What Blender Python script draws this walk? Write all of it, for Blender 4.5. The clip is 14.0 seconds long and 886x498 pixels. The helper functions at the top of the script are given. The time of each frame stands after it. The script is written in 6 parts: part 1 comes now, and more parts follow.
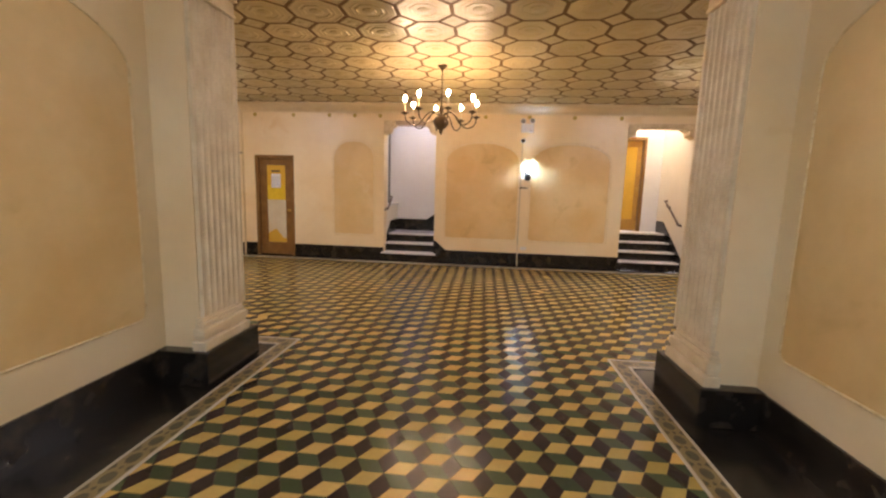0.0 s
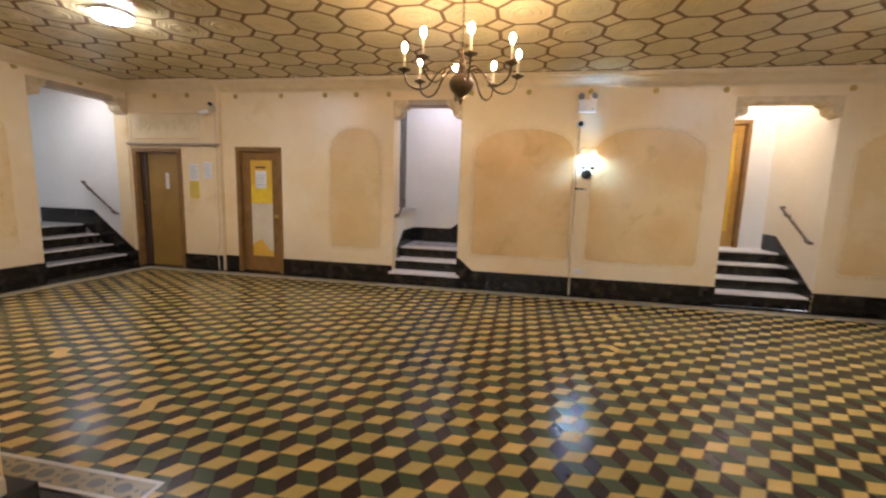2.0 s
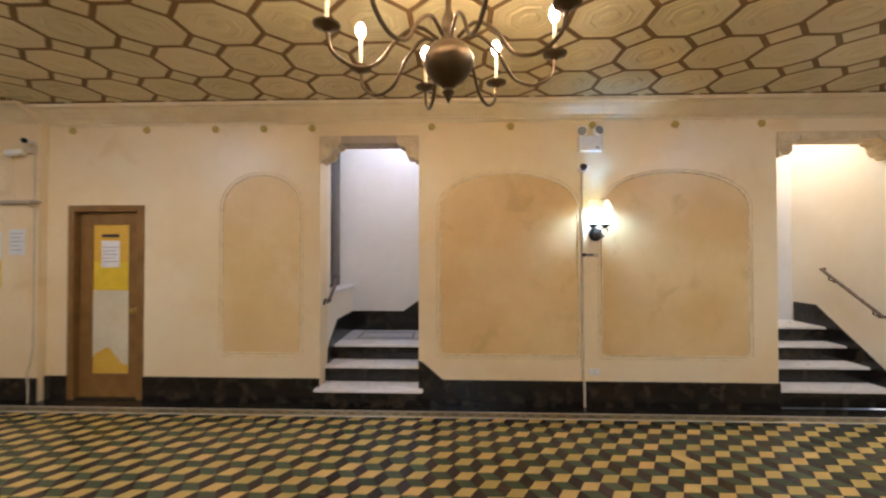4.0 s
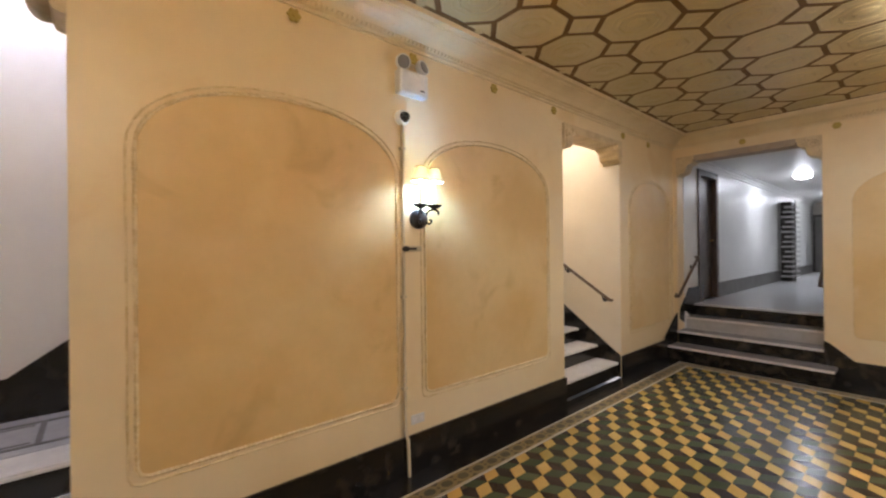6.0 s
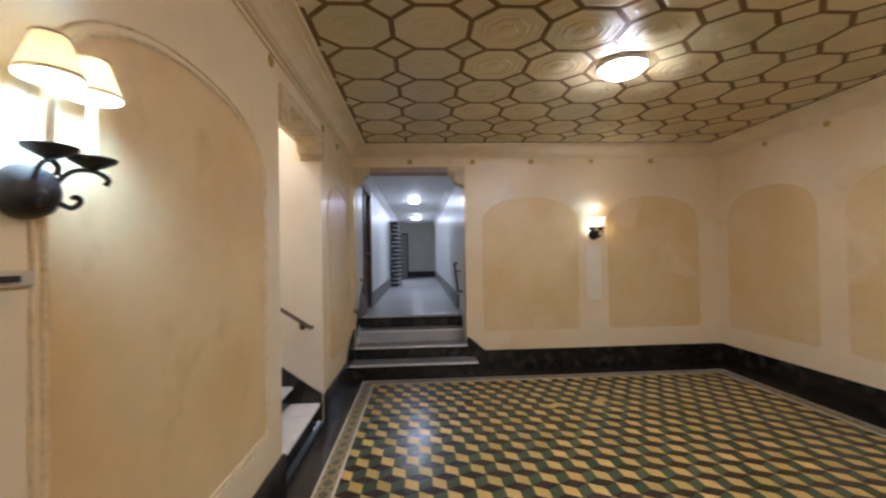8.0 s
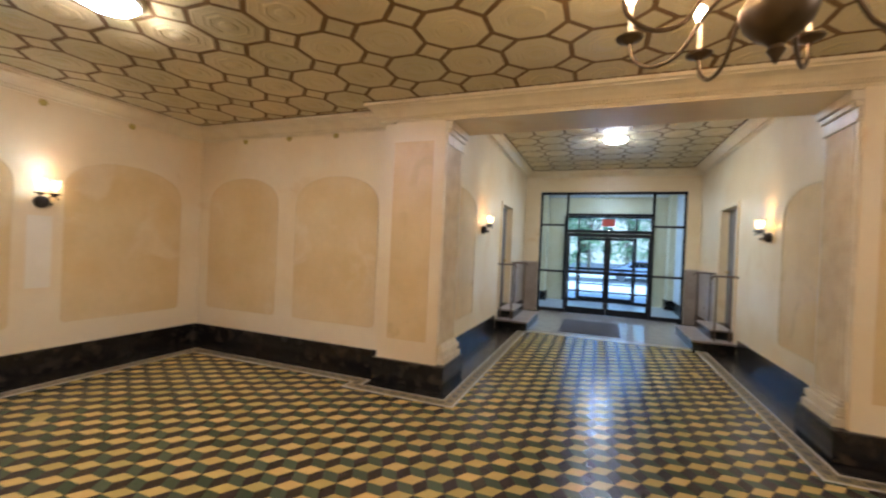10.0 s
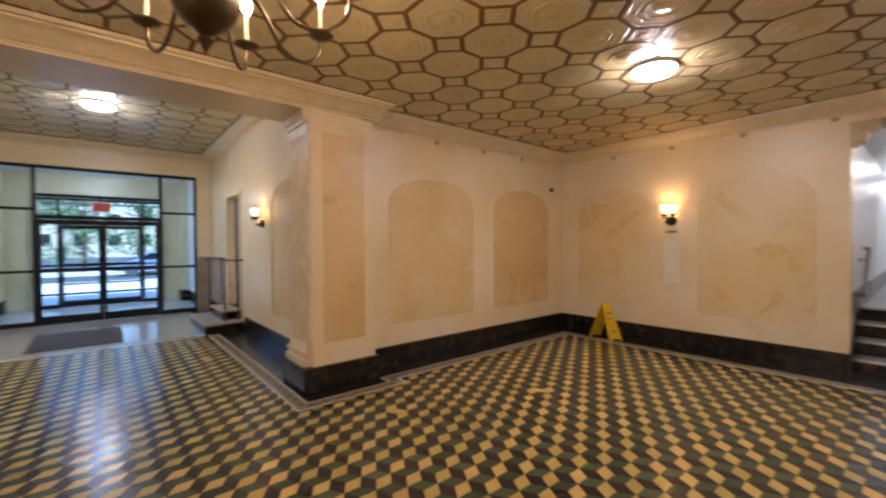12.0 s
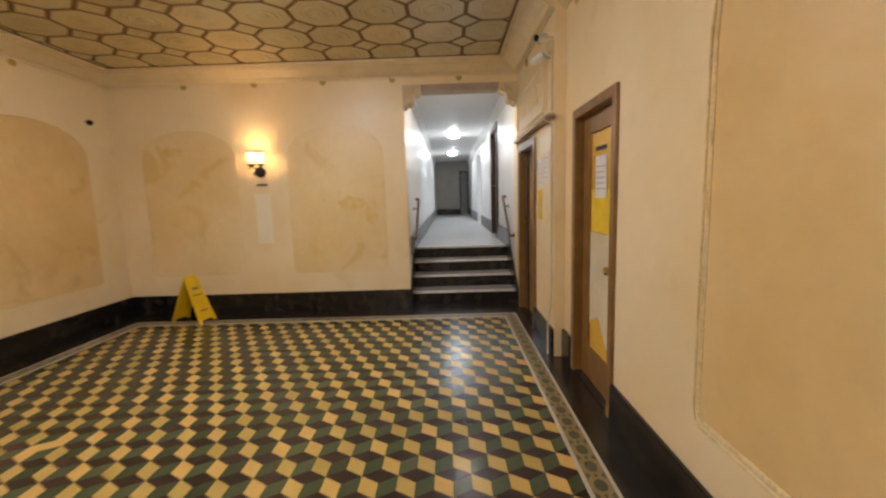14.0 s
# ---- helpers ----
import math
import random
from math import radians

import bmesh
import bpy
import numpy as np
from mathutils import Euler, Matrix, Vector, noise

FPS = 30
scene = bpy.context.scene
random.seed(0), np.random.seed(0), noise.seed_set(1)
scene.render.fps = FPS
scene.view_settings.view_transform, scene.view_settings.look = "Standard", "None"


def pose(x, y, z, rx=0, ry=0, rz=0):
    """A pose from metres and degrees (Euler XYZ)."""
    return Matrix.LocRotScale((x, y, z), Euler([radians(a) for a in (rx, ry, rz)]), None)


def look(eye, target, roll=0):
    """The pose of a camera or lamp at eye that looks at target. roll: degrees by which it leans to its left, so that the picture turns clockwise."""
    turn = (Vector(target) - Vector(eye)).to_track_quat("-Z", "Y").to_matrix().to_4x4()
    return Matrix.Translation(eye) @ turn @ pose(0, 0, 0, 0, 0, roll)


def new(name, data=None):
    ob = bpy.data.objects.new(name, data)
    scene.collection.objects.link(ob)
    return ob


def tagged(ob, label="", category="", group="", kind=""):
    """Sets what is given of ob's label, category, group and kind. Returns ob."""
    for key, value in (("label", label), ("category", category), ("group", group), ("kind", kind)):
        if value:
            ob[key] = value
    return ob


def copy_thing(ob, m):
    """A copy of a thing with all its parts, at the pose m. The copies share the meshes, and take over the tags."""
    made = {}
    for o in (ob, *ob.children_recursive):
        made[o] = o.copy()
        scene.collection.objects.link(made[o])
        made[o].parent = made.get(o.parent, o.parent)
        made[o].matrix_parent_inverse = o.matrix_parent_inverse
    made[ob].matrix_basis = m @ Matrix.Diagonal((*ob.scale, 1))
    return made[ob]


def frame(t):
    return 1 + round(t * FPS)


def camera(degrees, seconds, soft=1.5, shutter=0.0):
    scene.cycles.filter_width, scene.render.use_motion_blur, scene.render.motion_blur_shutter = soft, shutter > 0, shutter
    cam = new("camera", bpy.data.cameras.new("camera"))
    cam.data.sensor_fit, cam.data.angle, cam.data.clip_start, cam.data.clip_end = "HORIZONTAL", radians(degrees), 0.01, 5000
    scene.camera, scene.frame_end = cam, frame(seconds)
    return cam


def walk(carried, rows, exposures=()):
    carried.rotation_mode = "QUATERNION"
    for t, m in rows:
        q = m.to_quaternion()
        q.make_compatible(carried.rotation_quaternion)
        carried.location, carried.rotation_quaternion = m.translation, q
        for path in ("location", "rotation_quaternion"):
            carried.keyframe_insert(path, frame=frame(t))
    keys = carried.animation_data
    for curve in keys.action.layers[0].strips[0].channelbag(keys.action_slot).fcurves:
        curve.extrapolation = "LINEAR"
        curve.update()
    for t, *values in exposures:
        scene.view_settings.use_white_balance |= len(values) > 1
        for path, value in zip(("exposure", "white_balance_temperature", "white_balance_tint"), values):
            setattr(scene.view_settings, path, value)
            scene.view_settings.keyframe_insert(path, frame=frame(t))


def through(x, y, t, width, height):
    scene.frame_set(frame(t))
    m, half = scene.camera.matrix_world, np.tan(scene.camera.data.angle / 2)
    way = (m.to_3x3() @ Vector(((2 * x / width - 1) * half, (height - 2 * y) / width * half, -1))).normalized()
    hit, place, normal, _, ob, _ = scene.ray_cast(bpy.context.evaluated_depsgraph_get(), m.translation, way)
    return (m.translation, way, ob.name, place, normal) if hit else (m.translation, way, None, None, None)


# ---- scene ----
cam = camera(95.0, 14.0, soft=2.2, shutter=0.3)
PATH = [
    (0, (0.251, 0.153, 1.464), (0.061, 2.125, 1.188), 1.7),
    (0.5, (0.295, 0.695, 1.449), (0.162, 2.671, 1.167), 1.1),
    (1, (0.331, 1.242, 1.466), (0.104, 3.193, 1.086), 3.2),
    (1.5, (0.255, 1.751, 1.48), (0.086, 3.715, 1.146), 1.9),
    (2, (0.182, 2.254, 1.473), (-0.179, 4.202, 1.201), 1.8),
    (2.2, (0.118, 2.43, 1.478), (-0.312, 4.369, 1.239), 1.1),
    (4.3, (-0.429, 4.583, 1.617), (-0.311, 6.579, 1.649), -0.4),
    (4.5, (-0.486, 4.811, 1.604), (-0.179, 6.787, 1.612), 0.2),
    (5, (-0.629, 5.306, 1.606), (0.112, 7.164, 1.609), -2.1),
    (5.5, (-0.658, 5.753, 1.587), (0.377, 7.464, 1.59), -0.2),
    (6, (-0.677, 6.231, 1.593), (0.621, 7.752, 1.595), -0.6),
    (6.5, (-0.567, 6.642, 1.573), (0.982, 7.908, 1.591), 0.2),
    (7, (-0.374, 7.028, 1.593), (1.388, 7.974, 1.594), -0.2),
    (7.5, (-0.182, 7.383, 1.604), (1.773, 7.804, 1.606), -1.6),
    (8, (0.049, 7.624, 1.639), (2.046, 7.511, 1.67), -1.0),
    (8.5, (0.183, 7.778, 1.608), (2.035, 7.025, 1.645), -0.9),
    (9, (0.178, 7.799, 1.6), (1.699, 6.501, 1.607), 0.5),
    (9.2, (0.175, 7.745, 1.604), (1.549, 6.292, 1.607), 1.1),
    (11.3, (-0.065, 7.607, 1.594), (-0.639, 5.691, 1.595), 0.4),
    (11.5, (-0.097, 7.62, 1.638), (-0.885, 5.782, 1.628), -0.4),
    (12, (-0.106, 7.63, 1.578), (-1.384, 6.093, 1.552), -0.4),
    (12.5, (-0.187, 7.658, 1.571), (-1.861, 6.566, 1.511), -0.0),
    (13, (-0.451, 7.776, 1.593), (-2.33, 7.094, 1.526), 1.5),
    (13.2, (-0.578, 7.738, 1.561), (-2.501, 7.199, 1.462), 1.7),
    (13.5, (-0.794, 7.669, 1.526), (-2.753, 7.299, 1.365), 0.4),
    (14, (-1.287, 7.576, 1.501), (-3.27, 7.544, 1.247), -1.8),
]
walk(cam, [(t, look(eye, target, roll)) for t, eye, target, roll in PATH],
     ((0.0, 2.52, 7300, 27), (1.0, 2.52, 6950, 24), (2.0, 2.50, 6400, 20), (4.5, 2.43, 6250, 17), (5.5, 2.38, 6650, 19), (6.5, 2.2, 6850, 19), (7.0, 2.16, 6200, 16),
      (8.0, 2.22, 5900, 19), (9.0, 2.52, 6050, 19), (11.5, 2.37, 6950, 27), (12.0, 2.33, 6850, 28), (12.5, 2.45, 7500, 18), (14.0, 2.58, 7050, 17)))

# ---- world and exposure ----
world = bpy.data.worlds.new("world")
scene.world = world
world.use_nodes = True
wn = world.node_tree.nodes
sky = wn.new("ShaderNodeTexSky")
sky.sky_type = "NISHITA"
sky.sun_disc = False
sky.sun_elevation, sky.sun_rotation = radians(52), radians(20)
world.node_tree.links.new(sky.outputs[0], wn["Background"].inputs[0])
wn["Background"].inputs[1].default_value = 0.15

sun_data = bpy.data.lights.new("sun", "SUN")
sun_data.energy, sun_data.angle, sun_data.color = 3.3, radians(3), (1.0, 0.97, 0.93)
sun = new("sun", sun_data)
sun.matrix_world = look((6, 16, 22), (0, 0, 0))

CHX, CHY = -0.39, 5.98
LAMPS = ((3.31, 5.92, 3.2), (-4.03, 5.98, 3.2))

# ---- materials ----


def material(name, colour=(0.8, 0.8, 0.8), rough=0.5, metal=0.0, spread=None, scale=3.0, fine=40.0,
             bump=0.1, amount=0.6, shift=0.0, emit=None, power=0.0, bump_scale=None, spec=0.5, coat=0.0, edge=(0.35, 0.68), grain=0.12, smudge=None):
    """A surface with broad stains towards the colour spread, fine grain, relief and, with smudge, a second kind of blotch. shift: value change from piece to piece."""
    m = bpy.data.materials.new(name)
    m.use_nodes = True
    nt = m.node_tree
    n, link = nt.nodes, nt.links.new
    b = n["Principled BSDF"]
    b.inputs["Roughness"].default_value = rough
    b.inputs["Metallic"].default_value = metal
    b.inputs["Specular IOR Level"].default_value = spec
    b.inputs["Coat Weight"].default_value = coat
    b.inputs["Base Color"].default_value = (*colour, 1)
    if emit:
        b.inputs["Emission Color"].default_value = (*emit, 1)
        b.inputs["Emission Strength"].default_value = power
        return m
    spread = spread or tuple(c * 0.8 for c in colour)
    geo = n.new("ShaderNodeNewGeometry")
    big, small = n.new("ShaderNodeTexNoise"), n.new("ShaderNodeTexNoise")
    for tex, s, d in ((big, scale, 6.0), (small, fine, 3.0)):
        tex.inputs["Scale"].default_value = s
        tex.inputs["Detail"].default_value = d
        link(geo.outputs["Position"], tex.inputs["Vector"])
    ramp = n.new("ShaderNodeMapRange")
    ramp.inputs["From Min"].default_value, ramp.inputs["From Max"].default_value = edge
    ramp.inputs["To Max"].default_value = amount
    link(big.outputs["Fac"], ramp.inputs["Value"])
    mix = n.new("ShaderNodeMix")
    mix.data_type = "RGBA"
    mix.inputs[6].default_value, mix.inputs[7].default_value = (*colour, 1), (*spread, 1)
    link(ramp.outputs["Result"], mix.inputs[0])
    hsv = n.new("ShaderNodeHueSaturation")
    shade_out = mix.outputs[2]
    if smudge:
        dirt_colour, dirt_scale, dirt_edge, dirt_amount = smudge
        dirt, cut, over = n.new("ShaderNodeTexNoise"), n.new("ShaderNodeMapRange"), n.new("ShaderNodeMix")
        dirt.inputs["Scale"].default_value, dirt.inputs["Detail"].default_value = dirt_scale, 4.0
        dirt.inputs["Distortion"].default_value = 0.6
        link(geo.outputs["Position"], dirt.inputs["Vector"])
        cut.interpolation_type = "SMOOTHSTEP"
        cut.inputs["From Min"].default_value, cut.inputs["From Max"].default_value = dirt_edge
        cut.inputs["To Max"].default_value = dirt_amount
        link(dirt.outputs["Fac"], cut.inputs["Value"])
        over.data_type = "RGBA"
        over.inputs[7].default_value = (*dirt_colour, 1)
        link(cut.outputs["Result"], over.inputs[0])
        link(shade_out, over.inputs[6])
        shade_out = over.outputs[2]
    link(shade_out, hsv.inputs["Color"])
    speck = n.new("ShaderNodeMapRange")
    speck.inputs["To Min"].default_value, speck.inputs["To Max"].default_value = 1 - grain, 1 + grain
    link(small.outputs["Fac"], speck.inputs["Value"])
    value = speck.outputs["Result"]
    if shift:
        info = n.new("ShaderNodeObjectInfo")
        add = n.new("ShaderNodeMath")
        link(info.outputs["Random"], add.inputs[0])
        link(geo.outputs["Random Per Island"], add.inputs[1])
        fract = n.new("ShaderNodeMath")
        fract.operation = "FRACT"
        link(add.outputs[0], fract.inputs[0])
        rng = n.new("ShaderNodeMapRange")
        rng.inputs["To Min"].default_value, rng.inputs["To Max"].default_value = 1 - shift, 1 + shift
        link(fract.outputs[0], rng.inputs["Value"])
        mul = n.new("ShaderNodeMath")
        mul.operation = "MULTIPLY"
        link(value, mul.inputs[0])
        link(rng.outputs["Result"], mul.inputs[1])
        value = mul.outputs[0]
        hue = n.new("ShaderNodeMapRange")
        hue.inputs["To Min"].default_value, hue.inputs["To Max"].default_value = 0.5 + shift * 0.05, 0.5 - shift * 0.05
        link(fract.outputs[0], hue.inputs["Value"])
        link(hue.outputs["Result"], hsv.inputs["Hue"])
    link(value, hsv.inputs["Value"])
    link(hsv.outputs["Color"], b.inputs["Base Color"])
    rr = n.new("ShaderNodeMapRange")
    rr.inputs["To Min"].default_value, rr.inputs["To Max"].default_value = rough * 0.75, min(1.0, rough * 1.25)
    link(big.outputs["Fac"], rr.inputs["Value"])
    link(rr.outputs["Result"], b.inputs["Roughness"])
    if bump:
        bm_node = n.new("ShaderNodeBump")
        bm_node.inputs["Strength"].default_value = bump
        bm_node.inputs["Distance"].default_value = 0.01
        if bump_scale:
            t3 = n.new("ShaderNodeTexNoise")
            t3.inputs["Scale"].default_value = bump_scale
            t3.inputs["Detail"].default_value = 4
            link(geo.outputs["Position"], t3.inputs["Vector"])
            link(t3.outputs["Fac"], bm_node.inputs["Height"])
        else:
            link(small.outputs["Fac"], bm_node.inputs["Height"])
        link(bm_node.outputs[0], b.inputs["Normal"])
    return m


M_WALL = material("cream_plaster", (0.84, 0.695, 0.455), 0.36, spread=(0.80, 0.62, 0.355), amount=0.9, scale=0.9, fine=9, edge=(0.42, 0.60), bump=0.10, bump_scale=6, grain=0.035, smudge=((0.75, 0.545, 0.27), 1.7, (0.60, 0.72), 0.6))
M_PANEL = material("tan_plaster", (0.76, 0.55, 0.265), 0.40, spread=(0.69, 0.45, 0.18), scale=1.3, amount=0.85, edge=(0.38, 0.62), fine=12, bump=0.12, bump_scale=5, grain=0.05, smudge=((0.52, 0.33, 0.12), 2.3, (0.58, 0.74), 0.5))
M_PANELSOFT = material("worn_tan_plaster", (0.77, 0.575, 0.295), 0.40, spread=(0.71, 0.49, 0.21), scale=1.3, amount=0.85, edge=(0.38, 0.62), fine=12, bump=0.12, bump_scale=5, grain=0.05, smudge=((0.82, 0.66, 0.41), 1.6, (0.55, 0.70), 0.6))
M_PANELFADED = material("faded_tan_plaster", (0.81, 0.635, 0.365), 0.40, spread=(0.76, 0.555, 0.26), scale=1.1, amount=0.9, edge=(0.42, 0.60), fine=12, bump=0.12, bump_scale=5, grain=0.05, smudge=((0.70, 0.47, 0.17), 2.1, (0.57, 0.68), 0.7))
M_BEAD = material("ochre_bead", (0.78, 0.63, 0.37), 0.5, spread=(0.66, 0.49, 0.24), scale=22, amount=0.8, edge=(0.48, 0.62), bump=0.1)
M_WHITEWALL = material("white_plaster", (0.80, 0.79, 0.78), 0.42, spread=(0.73, 0.72, 0.71), scale=1.5, fine=9, bump=0.08, bump_scale=6, grain=0.03)
M_CREAM = material("pale_cream_plaster", (0.83, 0.765, 0.64), 0.4, spread=(0.76, 0.67, 0.50), scale=1.2, fine=9, bump=0.08, bump_scale=6, grain=0.03)
M_GLOSSWALL = material("white_gloss_paint", (0.80, 0.80, 0.79), 0.36, spread=(0.72, 0.72, 0.71), scale=1.5, fine=9, bump=0.22, bump_scale=4, grain=0.03)
M_WAINSCOT = material("brown_marble_wainscot", (0.40, 0.32, 0.25), 0.3, spread=(0.27, 0.20, 0.15), scale=6, bump=0.04)
M_ENTRY = material("polished_grey_terrazzo", (0.36, 0.34, 0.31), 0.14, spread=(0.25, 0.235, 0.215), scale=6, fine=90, bump=0.03)
M_DARKWOOD = material("dark_brown_wood", (0.075, 0.045, 0.028), 0.4, spread=(0.045, 0.028, 0.018), scale=6, fine=30, bump=0.06)
M_GOLDWOOD = material("golden_varnished_wood", (0.50, 0.28, 0.06), 0.3, spread=(0.38, 0.19, 0.04), scale=6, fine=30, bump=0.06)
M_PATCH = material("pale_touch_up_paint", (0.84, 0.755, 0.59), 0.4, spread=(0.80, 0.69, 0.49), scale=3, fine=9, bump=0.1, bump_scale=6, grain=0.03)
M_TRIM = material("brown_shade_trim", (0.30, 0.19, 0.09), 0.7, scale=20)
M_FLUTE = material("pilaster_paint", (0.78, 0.68, 0.49), 0.4, spread=(0.60, 0.47, 0.28), scale=6, fine=60, bump=0.15)
M_CORNICE = material("cornice_paint", (0.82, 0.69, 0.45), 0.4, spread=(0.72, 0.57, 0.33), scale=5, bump=0.15, grain=0.06)
M_STONE = material("corbel_stone", (0.72, 0.58, 0.36), 0.55, spread=(0.50, 0.37, 0.20), scale=9, bump=0.4)
M_LINTEL = material("lintel_stone", (0.46, 0.37, 0.29), 0.6, spread=(0.32, 0.25, 0.19), scale=5, bump=0.3)
M_OCT = material("ceiling_panel", (0.65, 0.545, 0.30), 0.32, spread=(0.54, 0.44, 0.22), scale=2.2, fine=35, bump=0.12, shift=0.10, spec=0.8, grain=0.06)
M_RIB = material("ceiling_rib", (0.20, 0.110, 0.038), 0.55, spread=(0.13, 0.070, 0.025), scale=7, spec=0.25)
M_BLACK = material("black_marble", (0.012, 0.010, 0.008), 0.24, spread=(0.075, 0.058, 0.040), scale=7, fine=30, bump=0.04, amount=0.75, edge=(0.50, 0.80))
M_MARBLE = material("white_marble", (0.74, 0.72, 0.69), 0.3, spread=(0.55, 0.53, 0.51), scale=7, bump=0.05)
M_STOOP = material("stoop_marble", (0.34, 0.28, 0.23), 0.35, spread=(0.20, 0.15, 0.12), scale=7, bump=0.05)
M_GREYTREAD = material("worn_grey_marble", (0.26, 0.25, 0.24), 0.35, spread=(0.15, 0.14, 0.13), scale=5, bump=0.05)
M_GREYRISER = material("grey_marble", (0.46, 0.45, 0.44), 0.3, spread=(0.34, 0.33, 0.32), scale=6, bump=0.05)
M_GREYMOSAIC = material("grey_mosaic", (0.42, 0.42, 0.43), 0.35, spread=(0.32, 0.32, 0.34), scale=20, bump=0.1)
M_YELLOW = material("yellow_tile", (0.53, 0.37, 0.115), 0.225, spec=0.3, spread=(0.46, 0.29, 0.08), scale=5, fine=50, bump=0.03, shift=0.2)
M_GREEN = material("green_tile", (0.055, 0.076, 0.036), 0.225, spec=0.28, spread=(0.070, 0.074, 0.044), scale=5, bump=0.03, shift=0.25)
M_DARK = material("brown_tile", (0.026, 0.016, 0.013), 0.225, spec=0.28, spread=(0.052, 0.034, 0.029), scale=5, bump=0.03, shift=0.25)
M_GROUT = material("grout", (0.10, 0.075, 0.05), 0.7, scale=9)
M_BORDER = material("tan_mosaic", (0.29, 0.22, 0.095), 0.3, spread=(0.21, 0.16, 0.07), scale=14, fine=90, bump=0.08)
M_BORDERDARK = material("olive_mosaic", (0.085, 0.075, 0.035), 0.3, spread=(0.06, 0.04, 0.025), scale=12, shift=0.2)
M_LINE = material("white_mosaic", (0.56, 0.51, 0.42), 0.35, spread=(0.42, 0.37, 0.28), scale=10, bump=0.08)
M_WOOD = material("brown_wood", (0.27, 0.14, 0.042), 0.33, spread=(0.15, 0.07, 0.02), scale=6, fine=30, bump=0.06)
M_DOORTAN = material("tan_metal_door", (0.35, 0.21, 0.05), 0.33, spread=(0.25, 0.14, 0.035), scale=2.5, bump=0.04)
M_YGLASS = material("amber_glass", (0.76, 0.47, 0.075), 0.25, spread=(0.68, 0.38, 0.05), scale=3, bump=0.02)
M_PEEL = material("pale_covering", (0.70, 0.62, 0.45), 0.45, spread=(0.62, 0.52, 0.34), scale=4, bump=0.05)
M_IRON = material("dark_iron", (0.035, 0.030, 0.027), 0.45, metal=0.6, spread=(0.07, 0.06, 0.05), scale=30, fine=150, bump=0.25)
M_BRONZE = material("aged_bronze", (0.13, 0.09, 0.05), 0.38, metal=0.8, spread=(0.08, 0.055, 0.03), scale=20, bump=0.08)
M_BRASS = material("brass", (0.55, 0.36, 0.10), 0.3, metal=0.9, scale=20, bump=0.05)
M_GILT = material("ochre_gilt", (0.50, 0.36, 0.07), 0.45, scale=20, bump=0.2)
M_RAIL = material("brown_rail", (0.13, 0.08, 0.05), 0.4, scale=12)
M_WHITE = material("white_plastic", (0.78, 0.77, 0.74), 0.4, scale=8, bump=0.02)
M_LENS = material("black_lens", (0.01, 0.01, 0.012), 0.1, scale=8, bump=0)
M_CONDUIT = material("painted_conduit", (0.64, 0.54, 0.37), 0.5, scale=8)
M_CANDLE = material("candle_sleeve", (0.80, 0.70, 0.48), 0.5, scale=12)
M_PAPER = material("white_paper", (0.80, 0.79, 0.78), 0.7, scale=10, bump=0.02)
M_YPAPER = material("yellow_paper", (0.80, 0.56, 0.03), 0.7, scale=10, bump=0.02)
M_INK = material("dark_ink", (0.06, 0.05, 0.05), 0.7, scale=10, bump=0)
M_RED = material("red_sign", (0.65, 0.06, 0.03), 0.4, scale=10, bump=0)
M_SIGN = material("yellow_plastic", (0.78, 0.50, 0.01), 0.4, spread=(0.66, 0.40, 0.01), scale=6, bump=0.03)
M_FRAME = material("black_aluminium", (0.010, 0.011, 0.014), 0.5, scale=10, bump=0.03, spec=0.2)
M_MAT = material("grey_rubber_mat", (0.05, 0.05, 0.055), 0.9, scale=30, fine=200, bump=0.4)
M_TERRAZZO = material("pale_terrazzo", (0.60, 0.60, 0.60), 0.22, spread=(0.50, 0.50, 0.51), scale=4, fine=120, bump=0.03)
M_GREYDOOR = material("grey_painted_metal", (0.16, 0.15, 0.14), 0.45, scale=4, bump=0.04)
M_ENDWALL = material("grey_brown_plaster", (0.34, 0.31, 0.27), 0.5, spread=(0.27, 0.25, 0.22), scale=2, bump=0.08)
M_CONCRETE = material("concrete_pavement", (0.50, 0.49, 0.47), 0.8, scale=2, bump=0.2)
M_ASPHALT = material("asphalt", (0.05, 0.05, 0.052), 0.85, scale=3, fine=120, bump=0.3)
M_BRICK = material("brick_facade", (0.42, 0.34, 0.27), 0.8, spread=(0.34, 0.27, 0.21), scale=3, bump=0.2)
M_LEAF = material("leaves", (0.08, 0.15, 0.055), 0.6, spread=(0.05, 0.10, 0.04), scale=5, bump=0, shift=0.3)
M_BARK = material("bark", (0.09, 0.065, 0.045), 0.9, scale=15, bump=0.4)
M_LAMPGLASS = material("lit_diffuser", emit=(0.90, 0.94, 1.0), power=34.0)
M_LAMPCOOL = material("lit_cool_diffuser", emit=(0.80, 0.90, 1.0), power=20.0)
M_LAMPWEST = material("lit_west_diffuser", emit=(0.80, 0.93, 1.0), power=21.0)
M_LAMPHIDDEN = material("lit_hidden_diffuser", emit=(0.95, 0.96, 0.95), power=11.0)
M_LAMPDOOR = material("lit_landing_diffuser", emit=(0.98, 0.95, 0.88), power=28.0)
M_LAMPPASS = material("lit_passage_diffuser", emit=(0.70, 0.85, 1.0), power=43.0)
M_LAMPSTAIR = material("lit_stair_diffuser", emit=(0.74, 0.80, 1.0), power=26.0)
M_BULB = material("lit_bulb", emit=(1.0, 0.77, 0.50), power=54.0)
